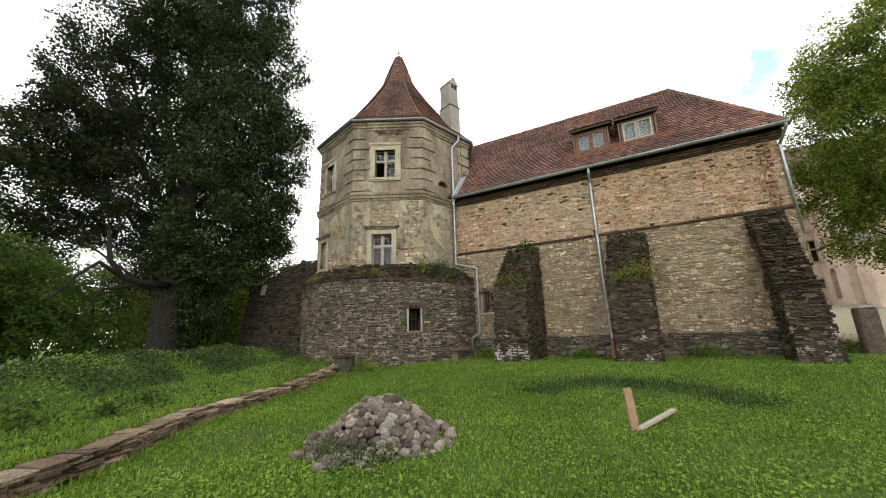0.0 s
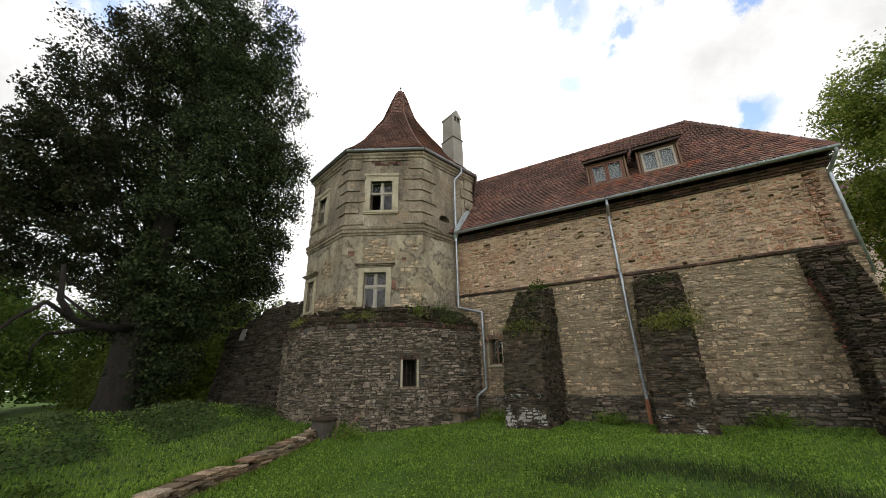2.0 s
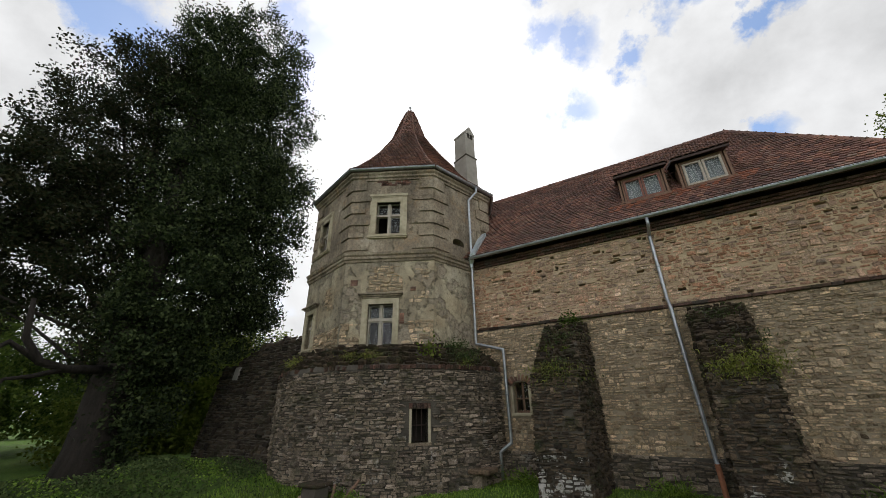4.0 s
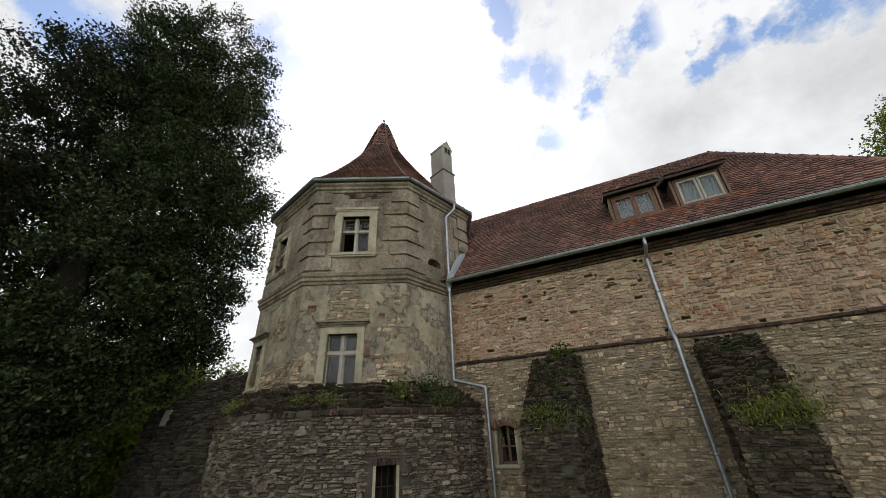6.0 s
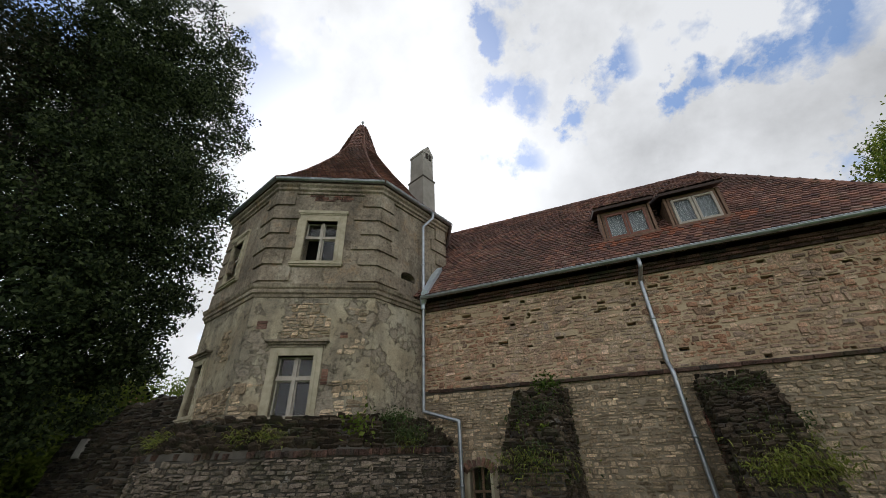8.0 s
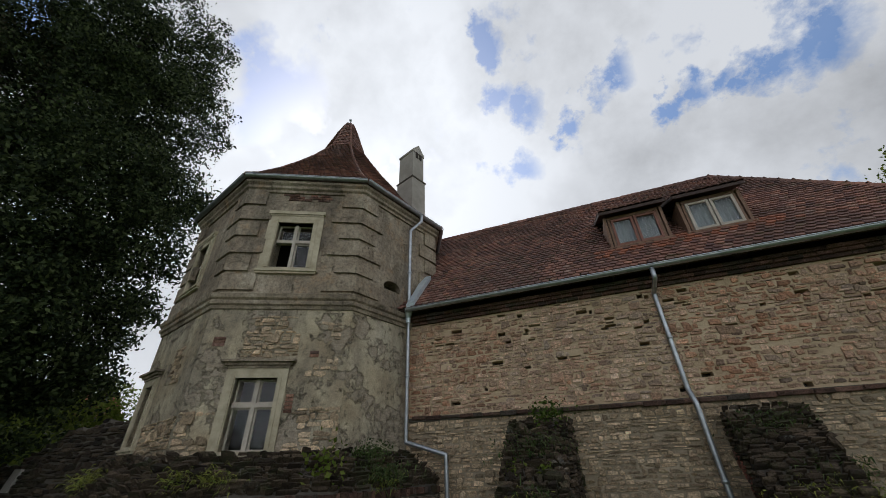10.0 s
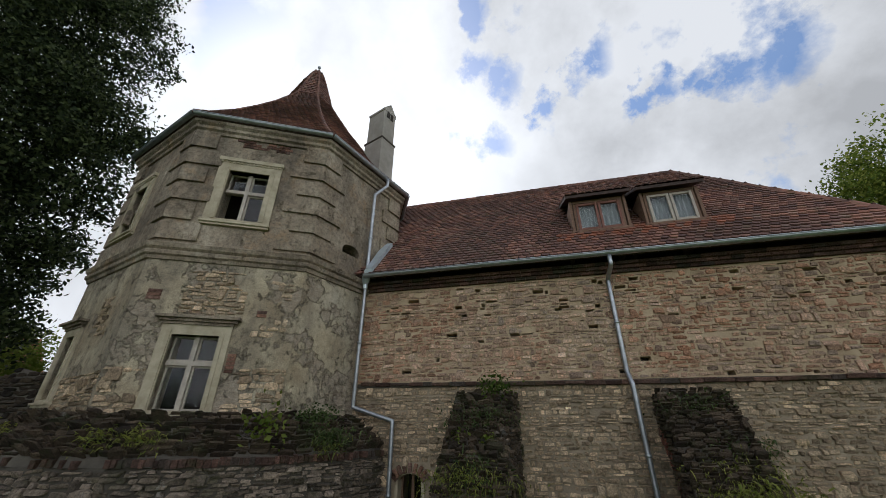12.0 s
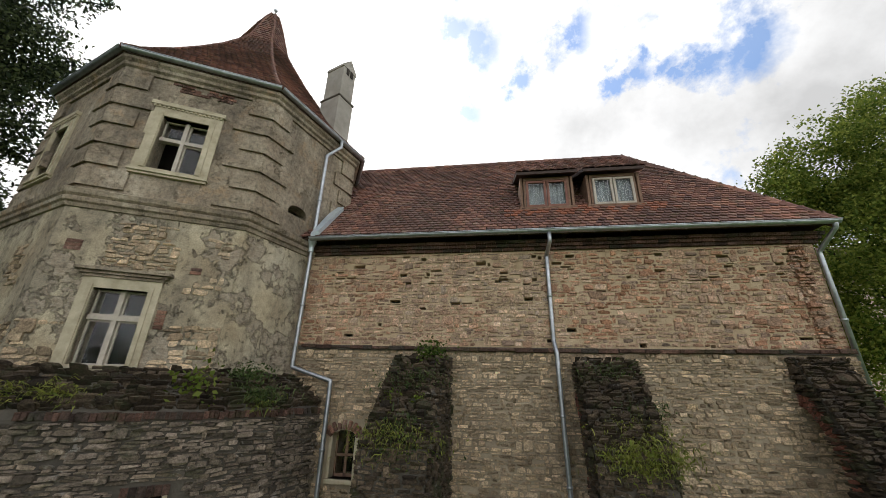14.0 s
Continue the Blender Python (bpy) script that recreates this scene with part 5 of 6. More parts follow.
# block at the kerb's end, timber leaning beside it
x, y = -10.75, 11.3
blk = thing("stone_block", "weathered stone gatepost stump at the kerb's end", "stone block")
part("stump", Geo().box(x - 0.28, x + 0.26, y - 0.25, y + 0.25, height(x, y) - 0.2, 0.92, soft=0.03), m_mortar_dark, blk)
part("cap_slab", Geo().box(x - 0.36, x + 0.34, y - 0.32, y + 0.32, 0.92, 1.02, soft=0.03), m_dark_stone, blk)
tagged(part("timber_prop", Geo().tube([(x + 0.65, y + 0.1, height(x + 0.65, y) - 0.05), (x + 1.0, y + 0.6, 1.05)], [0.05, 0.04], 7), m_wood), "grey weathered timber leaning on the bastion", "timber")
tagged(part("timber_prop", Geo().tube([(x + 0.45, y + 0.1, height(x + 0.45, y) - 0.05), (x + 0.42, y + 0.3, 0.95)], [0.045, 0.04], 7), m_wood), "short upright timber by the stone block", "timber")

# stone bench by the bastion
bx, by = -7.55, 14.55
bench = thing("stone_bench", "rough stone slab bench beside the downpipe", "bench")
zb = height(bx, by)
part("seat", Geo().box(bx - 0.62, bx + 0.62, by - 0.36, by + 0.34, zb + 0.36, zb + 0.50, soft=0.035), m_slab_stone, bench)
part("support", Geo().box(bx - 0.32, bx + 0.30, by - 0.22, by + 0.2, zb - 0.15, zb + 0.36, soft=0.03), m_grey_stone, bench)

# stake and lath
sx, sy = -0.56, 7.55
sz = height(sx, sy)
SM = Matrix.Translation((sx, sy, sz)) @ Matrix.Rotation(radians(-4), 4, "Y") @ Matrix.Rotation(radians(25), 4, "Z")
tagged(part("stake", Geo().box(-0.065, 0.065, -0.03, 0.03, -0.2, 0.70, SM, soft=0.006), m_stake), "orange-brown wooden stake standing in the lawn", "stake")
q0, q1 = Vector((sx + 0.05, sy - 0.02, sz + 0.03)), Vector((0.08, 8.75, 0.14))
dd = (q1 - q0).normalized()
LM = Matrix.Translation(q0) @ dd.to_track_quat("X", "Z").to_matrix().to_4x4()
tagged(part("lath", Geo().box(0, (q1 - q0).length, -0.045, 0.045, 0, 0.05, LM, soft=0.006), m_wood_pale), "pale weathered lath lying beside the stake", "lath")

# stone post, stub of wall and plank at the corner of the wing
px, py = 5.87, 16.55
zp = height(px, py)
stub = thing("stone_post", "square weathered stone gatepost with a pointed top", "post")
g = Geo().box(px - 0.25, px + 0.25, py - 0.18, py + 0.18, zp - 0.2, 2.12, soft=0.05)
part("shaft", g, m_grey_stone, stub)
g = Geo()
g.add([(px - 0.26, py - 0.19, 2.12), (px + 0.26, py - 0.19, 2.12), (px + 0.26, py + 0.19, 2.12), (px - 0.26, py + 0.19, 2.12), (px, py, 2.24)], [(3, 2, 1, 0), (0, 1, 4), (1, 2, 4), (2, 3, 4), (3, 0, 4)])
part("cap", g, m_chimney, stub)
tagged(part("plank", Geo().box(px + 0.4, px + 0.5, py - 0.2, py - 0.14, zp - 0.1, 1.4, soft=0.01), m_wood_pale), "pale upright plank beside the gatepost", "plank")
low = thing("low_wall", "low drystone wall stub by the corner buttress", "wall")
f = Face((4.6, 17.0, 0.4), (1, 0, 0), (0, 0, 1))
core = part("core", Geo().box(4.6, 9.5, 17.05, 17.5, 0.2, 1.05), m_mortar_dark, low)
lay(rubble(f, 0, 4.9, 0.05, 0.72, 0.12, 0.34, 0.1, seed=180), core, m_slab_stone, "stone", near=lambda a, b: True)

# ---- courtyard range seen past the corner ----
yard = thing("courtyard_house", "pink plastered castle range with a loggia and outside stair", "house")
k = Mat("pink_plaster", 0.92)
c = k.ramp(k.noise(0.9, 8, 0.65), [(0.3, (0.46, 0.34, 0.27)), (0.5, (0.63, 0.49, 0.40)), (0.7, (0.73, 0.63, 0.53))])
m_pink = k.color(c).bump(k.noise(18, 8, 0.7), 0.5, 0.03).m
YF = 36.0
fy = Face((0, YF, 0), (1, 0, 0), (0, 0, 1))
WINS = [(10.7, 11.4, 9.4, 10.6), (10.8, 11.7, 6.1, 7.7), (11.0, 11.5, 4.2, 4.8), (8.2, 9.1, 6.1, 7.7)]
g = Geo()
panel(g, fy, 6.0, 30.0, 0.0, 12.2, WINS, 0.6)
wall = part("wall", g, m_pink, yard)
for a0, a1, b0, b1 in WINS:
    g = Geo()
    for q in ((a0 - 0.15, a0, b0 - 0.15, b1 + 0.15), (a1, a1 + 0.15, b0 - 0.15, b1 + 0.15), (a0, a1, b1, b1 + 0.15), (a0, a1, b0 - 0.15, b0)):
        g.prism([fy.p(q[0], q[2]), fy.p(q[1], q[2]), fy.p(q[1], q[3]), fy.p(q[0], q[3])], fy.n * -0.2, fy.n * 0.08)
    w = part("window", g, m_surround, yard)
    am, bm_ = (a0 + a1) / 2, b0 + (b1 - b0) * 0.6
    g = Geo()
    g.prism([fy.p(am - 0.05, b0), fy.p(am + 0.05, b0), fy.p(am + 0.05, b1), fy.p(am - 0.05, b1)], fy.n * -0.3, fy.n * -0.15)
    g.prism([fy.p(a0, bm_ - 0.05), fy.p(a1, bm_ - 0.05), fy.p(a1, bm_ + 0.05), fy.p(a0, bm_ + 0.05)], fy.n * -0.295, fy.n * -0.155)
    part("mullion", g, m_surround, w)
    part("room", Geo().box(a0 - 0.1, a1 + 0.1, YF + 0.5, YF + 0.6, b0 - 0.1, b1 + 0.1), m_room, w)
part("cornice", Geo().box(6, 30, YF - 0.25, YF, 11.8, 12.0).box(6, 30, YF - 0.35, YF, 12.0, 12.2).box(6, 12.0, YF - 0.12, YF, 8.3, 8.5), m_surround, yard)
g = Geo().prism([Vector((6, YF - 0.6, 12.2)), Vector((6, YF + 5, 17)), Vector((6, YF + 10, 12.2))], Vector((0, 0, 0)), Vector((24, 0, 0)))
part("roof", g, m_tile, yard)
# loggia: projecting bay with arches on its flank
LX, LY = 11.6, 32.6
fl = Face((LX, YF, 0), (0, -1, 0), (0, 0, 1))
OPEN = [(0.5, 1.3, 7.7, 9.6), (1.7, 2.5, 7.7, 9.6), (1.0, 1.8, 3.3, 5.4)]
g = Geo()
panel(g, fl, 0, YF - LY, 0.0, 10.1, OPEN, 0.4)
for a0, a1, b0, b1 in OPEN:
    am, h = (a0 + a1) / 2, (a1 - a0) / 2
    arc = [fl.p(am + h * math.cos(t), b1 - h + h * math.sin(t)) for t in [math.pi * i / 10 for i in range(11)]]
    g.prism([fl.p(a1, b1 - h)] + arc[1:6] + [fl.p(am, b1 + 0.001), fl.p(a1, b1 + 0.001)], fl.n * -0.35, fl.n * -0.01)
    g.prism([fl.p(am, b1 + 0.001)] + arc[5:10] + [fl.p(a0, b1 - h), fl.p(a0, b1 + 0.001)], fl.n * -0.35, fl.n * -0.01)
ff = Face((LX, LY, 0), (1, 0, 0), (0, 0, 1))
panel(g, ff, 0.4, 5, 0, 10.1, [(0.55, 2.3, 7.1, 9.5)], 0.4)
loggia = part("loggia", g, m_pink, yard, "arched loggia bay")
part("loggia_floor", Geo().box(LX, LX + 5, LY, YF, 6.8, 7.0).box(LX + 0.1, LX + 5, LY + 0.5, YF, 9.55, 9.95), m_pink, yard)
part("loggia_back", Geo().box(LX + 3.5, LX + 3.7, LY + 0.4, YF, 0, 9.5), m_mortar_dark, yard)
g = Geo().prism([Vector((LX - 0.3, LY - 0.4, 10.1)), Vector((LX + 2.5, LY - 0.4, 11.5)), Vector((LX + 5.3, LY - 0.4, 10.1))], Vector((0, 0, 0)), Vector((0, YF - LY + 0.4, 0)))
part("loggia_roof", g, m_tile, yard)
# stair with balustrade running down from the loggia
stair = part("stair", Geo(), m_chimney, yard, "stone stair with a balustrade")
for i in range(14):
    x0 = LX + 0.4 + i * 0.34
    part("step", Geo().box(x0, x0 + 0.36, LY - 1.7, LY - 0.0, 6.4 - i * 0.185, 7.0 - i * 0.185), m_chimney, stair)
g = Geo()
q0, q1 = Vector((LX + 0.4, LY - 1.6, 6.4)), Vector((LX + 5.2, LY - 1.6, 3.9))
g.prism([Vector((q0.x, q0.y, 0)), Vector((q1.x, q1.y, 0)), q1, q0], Vector((0, 0, 0)), Vector((0, 1.55, 0)))
part("stair_wall", g, m_pink, stair)
g = Geo()
p0, p1 = Vector((LX + 0.4, LY - 1.75, 7.8)), Vector((LX + 5.2, LY - 1.75, 5.3))
g.prism([p0, p1, p1 + Vector((0, 0, 0.18)), p0 + Vector((0, 0, 0.18))], Vector((0, -0.12, 0)), Vector((0, 0.12, 0)))
part("handrail", g, m_surround, stair)
for i in range(18):
    p = p0.lerp(p1, (i + 0.5) / 18)
    part("baluster", Geo().tube([p + Vector((0, 0, dz)) for dz in (-0.75, -0.6, -0.35, -0.15, 0.02)], [0.08, 0.05, 0.09, 0.05, 0.07], 8), m_surround, stair)
k = Mat("gravel", 0.95)
m_gravel = k.color(k.ramp(k.noise(3, 10, 0.75), [(0.3, (0.17, 0.15, 0.10)), (0.5, (0.28, 0.255, 0.18)), (0.7, (0.17, 0.20, 0.09))])).bump(k.noise(30, 8, 0.7), 0.8, 0.03).m
g = Geo()
for j in range(13):
    for i in range(17):
        x, y = 5.2 + i * 1.4, 19.5 + j * 1.35
        g.v.append((x, y, max(height(x, y), -0.3) + 0.05 + 2.0 * min(max((y - 19) / 14, 0), 1)))
g.f = [(j * 17 + i, j * 17 + i + 1, (j + 1) * 17 + i + 1, (j + 1) * 17 + i) for j in range(12) for i in range(16)]
tagged(part("pavement", g, m_gravel, smooth=True), "pale trodden gravel of the courtyard", "courtyard", kind="structure")

# far cottage behind the trees
cot = thing("far_cottage", "small far house with a red tiled roof", "house")
CT = Matrix.Translation((-40.5, 23.5, -2.2)) @ Matrix.Rotation(radians(35), 4, "Z")
part("walls", Geo().box(-2.6, 2.6, -3, 3, 0, 8.4, CT), m_plaster, cot)
part("roof", Geo().prism([CT @ Vector(p) for p in ((-3, -3.6, 8.2), (-3, 0, 12.2), (-3, 3.6, 8.2))], Vector((0, 0, 0)), CT.to_3x3() @ Vector((6, 0, 0))), m_tile_new, cot, "bright red tiled gable roof")

# ---- plants ----


def leaves(centres, sizes, rng, normals=None, flat=0.0, fold=0.25, aspect=0.6):
    """Folded leaves as one mesh: centres (n, 3), sizes (n)."""
    n = len(centres)
    u = rng.normal(size=(n, 3))
    u[:, 2] *= 1 - flat
    u /= np.linalg.norm(u, axis=1)[:, None]
    w = rng.normal(size=(n, 3))
    w[:, 2] *= 1 - flat
    w -= u * (w * u).sum(1)[:, None]
    w /= np.linalg.norm(w, axis=1)[:, None]
    nn = np.cross(u, w)
    s = sizes[:, None]
    a, b = centres - u * s * 0.5, centres + u * s * 0.5
    l, r = centres + (w * aspect * 0.5 + nn * fold * 0.3) * s, centres + (-w * aspect * 0.5 + nn * fold * 0.3) * s
    v = np.stack([a, l, b, r], 1).reshape(-1, 3)
    i = np.arange(n)[:, None] * 4
    f = np.concatenate([i + [0, 2, 1], i + [0, 3, 2]], 1).reshape(-1, 3)
    return v, f


def np_mesh(name, v, f, material):
    me = bpy.data.meshes.new(name)
    k3 = f.shape[1]
    me.vertices.add(len(v))
    me.vertices.foreach_set("co", np.ascontiguousarray(v, dtype=np.float32).ravel())
    me.loops.add(f.size)
    me.loops.foreach_set("vertex_index", np.ascontiguousarray(f, dtype=np.int32).ravel())
    me.polygons.add(len(f))
    me.polygons.foreach_set("loop_start", np.arange(0, f.size, k3, dtype=np.int32))
    me.materials.append(material)
    me.update(calc_edges=True)
    me.validate()
    return me


def crown_points(lobes, clumps, per, rng, clump_r=(0.45, 0.95), shell=0.55):
    """Leaf places: clumps strewn through the lobes, thicker towards their outside."""
    wts = np.array([l[3] ** 2 for l in lobes])
    pick = rng.choice(len(lobes), clumps, p=wts / wts.sum())
    lob = np.array(lobes)[pick]
    d = rng.normal(size=(clumps, 3))
    d /= np.linalg.norm(d, axis=1)[:, None]
    rad = (shell + (1.08 - shell) * rng.random(clumps) ** 0.6)[:, None]
    c = lob[:, :3] + d * rad * lob[:, 3:4] * np.array([1, 1, 1.05])
    cr = rng.uniform(*clump_r, clumps)
    p = np.clip(rng.normal(size=(clumps, per, 3)), -1.7, 1.7) * 0.5
    p[:, :, 2] *= 0.75
    return (c[:, None] + p * cr[:, None, None]).reshape(-1, 3), c


def tree(name, label, trunk, lobes, material, clumps, per, size, seed, r0=0.5, group="", limbs=14, drop=None, clump=(0.45, 0.95), shell=0.55):
    rng, rnd = np.random.default_rng(seed), random.Random(seed)
    t = thing(name, label, "tree", group)
    p, cl = crown_points(lobes, clumps, per, rng, clump, shell)
    if drop is not None:
        p = p[[not drop(*q) for q in p]]
    v, f = leaves(p, rng.uniform(size * 0.6, size * 1.35, len(p)), rng)
    me = np_mesh("crown", v, f, material)
    crown = new("crown", me)
    crown.parent = t
    g = Geo()
    foot = Vector(trunk)
    top = Vector(max(lobes, key=lambda l: l[2])[:3])
    mid = [foot.lerp(top, k3) + Vector((rnd.uniform(-0.25, 0.25), rnd.uniform(-0.25, 0.25), 0)) * (k3 > 0) for k3 in (0, 0.06, 0.25, 0.45, 0.65, 0.85, 1)]
    g.tube(mid, [r0 * 1.7, r0 * 1.1, r0 * 0.9, r0 * 0.7, r0 * 0.45, r0 * 0.25, 0.05], 12)
    for i in range(limbs):
        l = lobes[i % len(lobes)]
        k3 = min(max((l[2] - foot.z) / max(top.z - foot.z, 1) * rnd.uniform(0.45, 0.75), 0.12), 0.85)
        a = foot.lerp(top, k3)
        b = Vector(l[:3]) + Vector((rnd.uniform(-1, 1), rnd.uniform(-1, 1), rnd.uniform(-0.6, 0.6))) * l[3] * 0.5
        m1 = a.lerp(b, 0.4) + Vector((rnd.uniform(-0.3, 0.3), rnd.uniform(-0.3, 0.3), rnd.uniform(-0.5, 0.1)))
        m2 = a.lerp(b, 0.75) + Vector((rnd.uniform(-0.3, 0.3), rnd.uniform(-0.3, 0.3), rnd.uniform(-0.2, 0.3)))
        rr = r0 * rnd.uniform(0.18, 0.38)
        g.tube([a, m1, m2, b], [rr, rr * 0.7, rr * 0.45, 0.02], 7)
    part("trunk", g, m_bark, t, "rough dark trunk and limbs", smooth=True)
    return t


BIG = [(-20.5, 11.4, 23.6, 3.2), (-20.0, 12.6, 18.8, 2.9), (-19.2, 12.3, 13.2, 2.8), (-21.9, 9.7, 24.4, 2.3), (-21.1, 10.2, 18.2, 3.0), (-19.5, 10.5, 12.6, 2.7), (-19.1, 13.5, 10.7, 1.9), (-19.2, 12.1, 8.9, 2.4), (-19.1, 10.0, 8.8, 2.4), (-19.1, 13.8, 14.8, 1.7), (-19.3, 13.2, 6.9, 1.6), (-19.1, 9.6, 5.2, 1.8), (-19.2, 10.0, 3.6, 1.4), (-19.3, 9.7, 2.2, 1.1), (-20.5, 11.0, 21.0, 2.7), (-19.9, 11.3, 15.4, 2.7), (-19.4, 11.2, 10.8, 2.4), (-19.1, 10.1, 6.8, 2.0), (-19.3, 11.4, 6.0, 1.6), (-21.9, 9.4, 21.0, 2.3), (-18.3, 12.6, 7.6, 1.4)]
LEFT = [(-23.3, 6.8, 18.4, 2.6), (-23.3, 6.2, 14.8, 2.6), (-22.6, 6.1, 11.2, 2.5), (-23.6, 7.8, 14.2, 2.8), (-23.3, 6.4, 8.8, 2.1), (-22.1, 7.6, 9.3, 2.2), (-21.9, 9.3, 6.6, 1.7), (-23.1, 7.9, 20.9, 2.1), (-23.2, 5.4, 11.4, 1.7), (-22.6, 8.4, 18.4, 2.3), (-22.2, 8.2, 12.6, 2.2), (-21.6, 8.2, 7.8, 1.7), (-20.4, 8.5, 5.4, 1.3), (-22.8, 4.6, 11.0, 1.7), (-22.6, 4.2, 8.6, 1.7), (-22.6, 5.6, 6.8, 1.3)]
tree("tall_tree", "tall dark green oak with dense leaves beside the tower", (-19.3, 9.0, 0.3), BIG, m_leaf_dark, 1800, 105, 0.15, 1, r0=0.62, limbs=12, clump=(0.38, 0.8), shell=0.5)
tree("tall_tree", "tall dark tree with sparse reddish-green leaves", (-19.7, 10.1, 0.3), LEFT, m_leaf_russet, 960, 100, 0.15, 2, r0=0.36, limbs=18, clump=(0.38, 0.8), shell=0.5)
RIGHT = [(8.0, 18.8, 11.3, 1.43), (9.2, 18.7, 11.6, 1.87), (8.1, 19.0, 9.3, 1.98), (8.9, 18.3, 9.8, 1.98), (7.6, 18.8, 7.2, 1.76), (7.5, 19.3, 6.7, 1.21), (8.8, 18.3, 8.2, 2.31), (7.3, 19.2, 10.6, 0.77), (8.1, 20.2, 5.4, 1.32), (9.7, 17.5, 11.0, 2.09), (10.7, 18.4, 13.2, 1.76), (7.8, 18.5, 5.2, 1.32)]
tree("walnut_tree", "leafy yellow-green walnut tree by the courtyard", (10.0, 19.2, 0.5), RIGHT, m_leaf_walnut, 520, 200, 0.105, 3, r0=0.3, clump=(0.35, 0.75))
limb = Geo()
limb.tube([(-19.2, 8.7, 4.3), (-18.7, 7.4, 4.2), (-18.5, 6.7, 4.35), (-18.5, 6.2, 5.0), (-18.5, 6.0, 6.2)], [0.16, 0.13, 0.12, 0.10, 0.06], 9)
limb.tube([(-18.5, 6.7, 4.35), (-18.5, 5.9, 4.85), (-18.5, 5.3, 4.2), (-18.5, 4.9, 3.5), (-18.6, 4.5, 3.2)], [0.1, 0.08, 0.06, 0.04, 0.015], 8)
limb.tube([(-18.7, 7.4, 4.2), (-18.4, 6.6, 3.9), (-18.4, 6.1, 3.8), (-18.4, 5.9, 3.3), (-18.4, 6.0, 2.8)], [0.09, 0.07, 0.05, 0.035, 0.012], 7)
part("crooked_limb", limb, m_bark, [o for o in scene.objects if o.name.startswith("tall_tree")][0], "bare crooked lower limbs", smooth=True)
rnd = random.Random(44)
BACK = [(-29, 1, 8), (-28, 5, 7.5), (-27, 16, 8), (-33, 3, 9), (-37, 9, 11), (-30, -2, 8), (-40, 16, 10), (-31, 17, 9.5), (-27, 20, 8.5), (-38, -4, 11), (-26, 13.5, 6.0), (-44, 5, 14)]
for i, (x, y, h) in enumerate(BACK):
    lobes = [(x + rnd.uniform(-2.2, 2.2), y + rnd.uniform(-2.2, 2.2), h * rnd.uniform(0.25, 0.85), rnd.uniform(1.5, 2.6)) for _ in range(9)]
    tree("park_tree", "mid green park tree beyond the lawn", (x, y, -0.1), lobes, m_leaf_light if i in (2, 7, 8, 10) else m_leaf_mid, 480, 60, 0.19, 60 + i, r0=0.2, group="trees of the park")
# far wood that closes the view
rng = np.random.default_rng(5)
pts_ = []
for i in range(90):
    a = math.pi * (0.15 + 1.9 * i / 90) + math.pi / 2
    r = rng.uniform(62, 80)
    pts_.append((r * math.cos(a) - 8, r * math.sin(a) + 8, rng.uniform(2, 6), rng.uniform(4, 6.5)))
p, _ = crown_points(pts_, 4500, 16, rng, (0.9, 2.0), 0.2)
v, f = leaves(p, rng.uniform(0.6, 1.3, len(p)), rng)
tagged(new("far_woods", np_mesh("far_woods", v, f, m_leaf_mid)), "far green woods round the park", "woods", kind="stuff")

# grass, clover and weeds
rng = np.random.default_rng(7)


def strew(n, x0, x1, y0, y1, power=1.0):
    y = y0 + (y1 - y0) * rng.random(n) ** power
    x = rng.uniform(x0, x1, n)
    return x, y


def blades(x, y, h0, h1, width, lean=0.5):
    n = len(x)
    z = np.array([height(a, b) for a, b in zip(x, y)])
    ang, h = rng.uniform(0, 2 * np.pi, n), rng.uniform(h0, h1, n)
    dx, dy = np.cos(ang), np.sin(ang)
    le = rng.uniform(0.1, lean, n) * h
    la = rng.uniform(0, 2 * np.pi, n)
    w = width * rng.uniform(0.6, 1.4, n)
    a = np.stack([x - dx * w, y - dy * w, z - 0.01], 1)
    b = np.stack([x + dx * w, y + dy * w, z - 0.01], 1)
    m1 = np.stack([x + le * 0.35 * np.cos(la) + dx * w * 0.8, y + le * 0.35 * np.sin(la) + dy * w * 0.8, z + h * 0.6], 1)
    m0 = np.stack([x + le * 0.35 * np.cos(la) - dx * w * 0.8, y + le * 0.35 * np.sin(la) - dy * w * 0.8, z + h * 0.6], 1)
    t = np.stack([x + le * np.cos(la), y + le * np.sin(la), z + h], 1)
    v = np.stack([a, b, m1, m0, t], 1).reshape(-1, 3)
    i = np.arange(n)[:, None] * 5
    f = np.concatenate([i + [0, 1, 2], i + [0, 2, 3], i + [3, 2, 4]], 1).reshape(-1, 3)
    return v, f


def free(x, y):
    """True where the lawn lies open."""
    d = np.array([edge_side(a, b) for a, b in zip(x, y)])
    ok = (y < WY - 0.25) & (np.hypot(x - PC.x, y - PC.y) > 0.95) & (np.hypot(x - TC.x, y - TC.y) > BAP + 0.05)
    return ok & ((d < -0.2) | (d > 0.34)), d


x, y = strew(230000, -10.5, 6.5, 1.2, 15.7, 1.3)
x2, y2 = strew(70000, -10.5, 6.5, -5.0, 1.2)
x, y = np.concatenate([x, x2]), np.concatenate([y, y2])
ok, d = free(x, y)
patch = np.array([noise.noise((a * 0.55, b * 0.55, 3)) for a, b in zip(x, y)])
keep = ok & (rng.random(len(x)) < 0.75 + patch)
x, y = x[keep], y[keep]
v, f = blades(x, y, 0.02, 0.07, 0.008)
tagged(new("grass", np_mesh("grass", v, f, m_grass)), "short green lawn grass", "grass", kind="stuff")
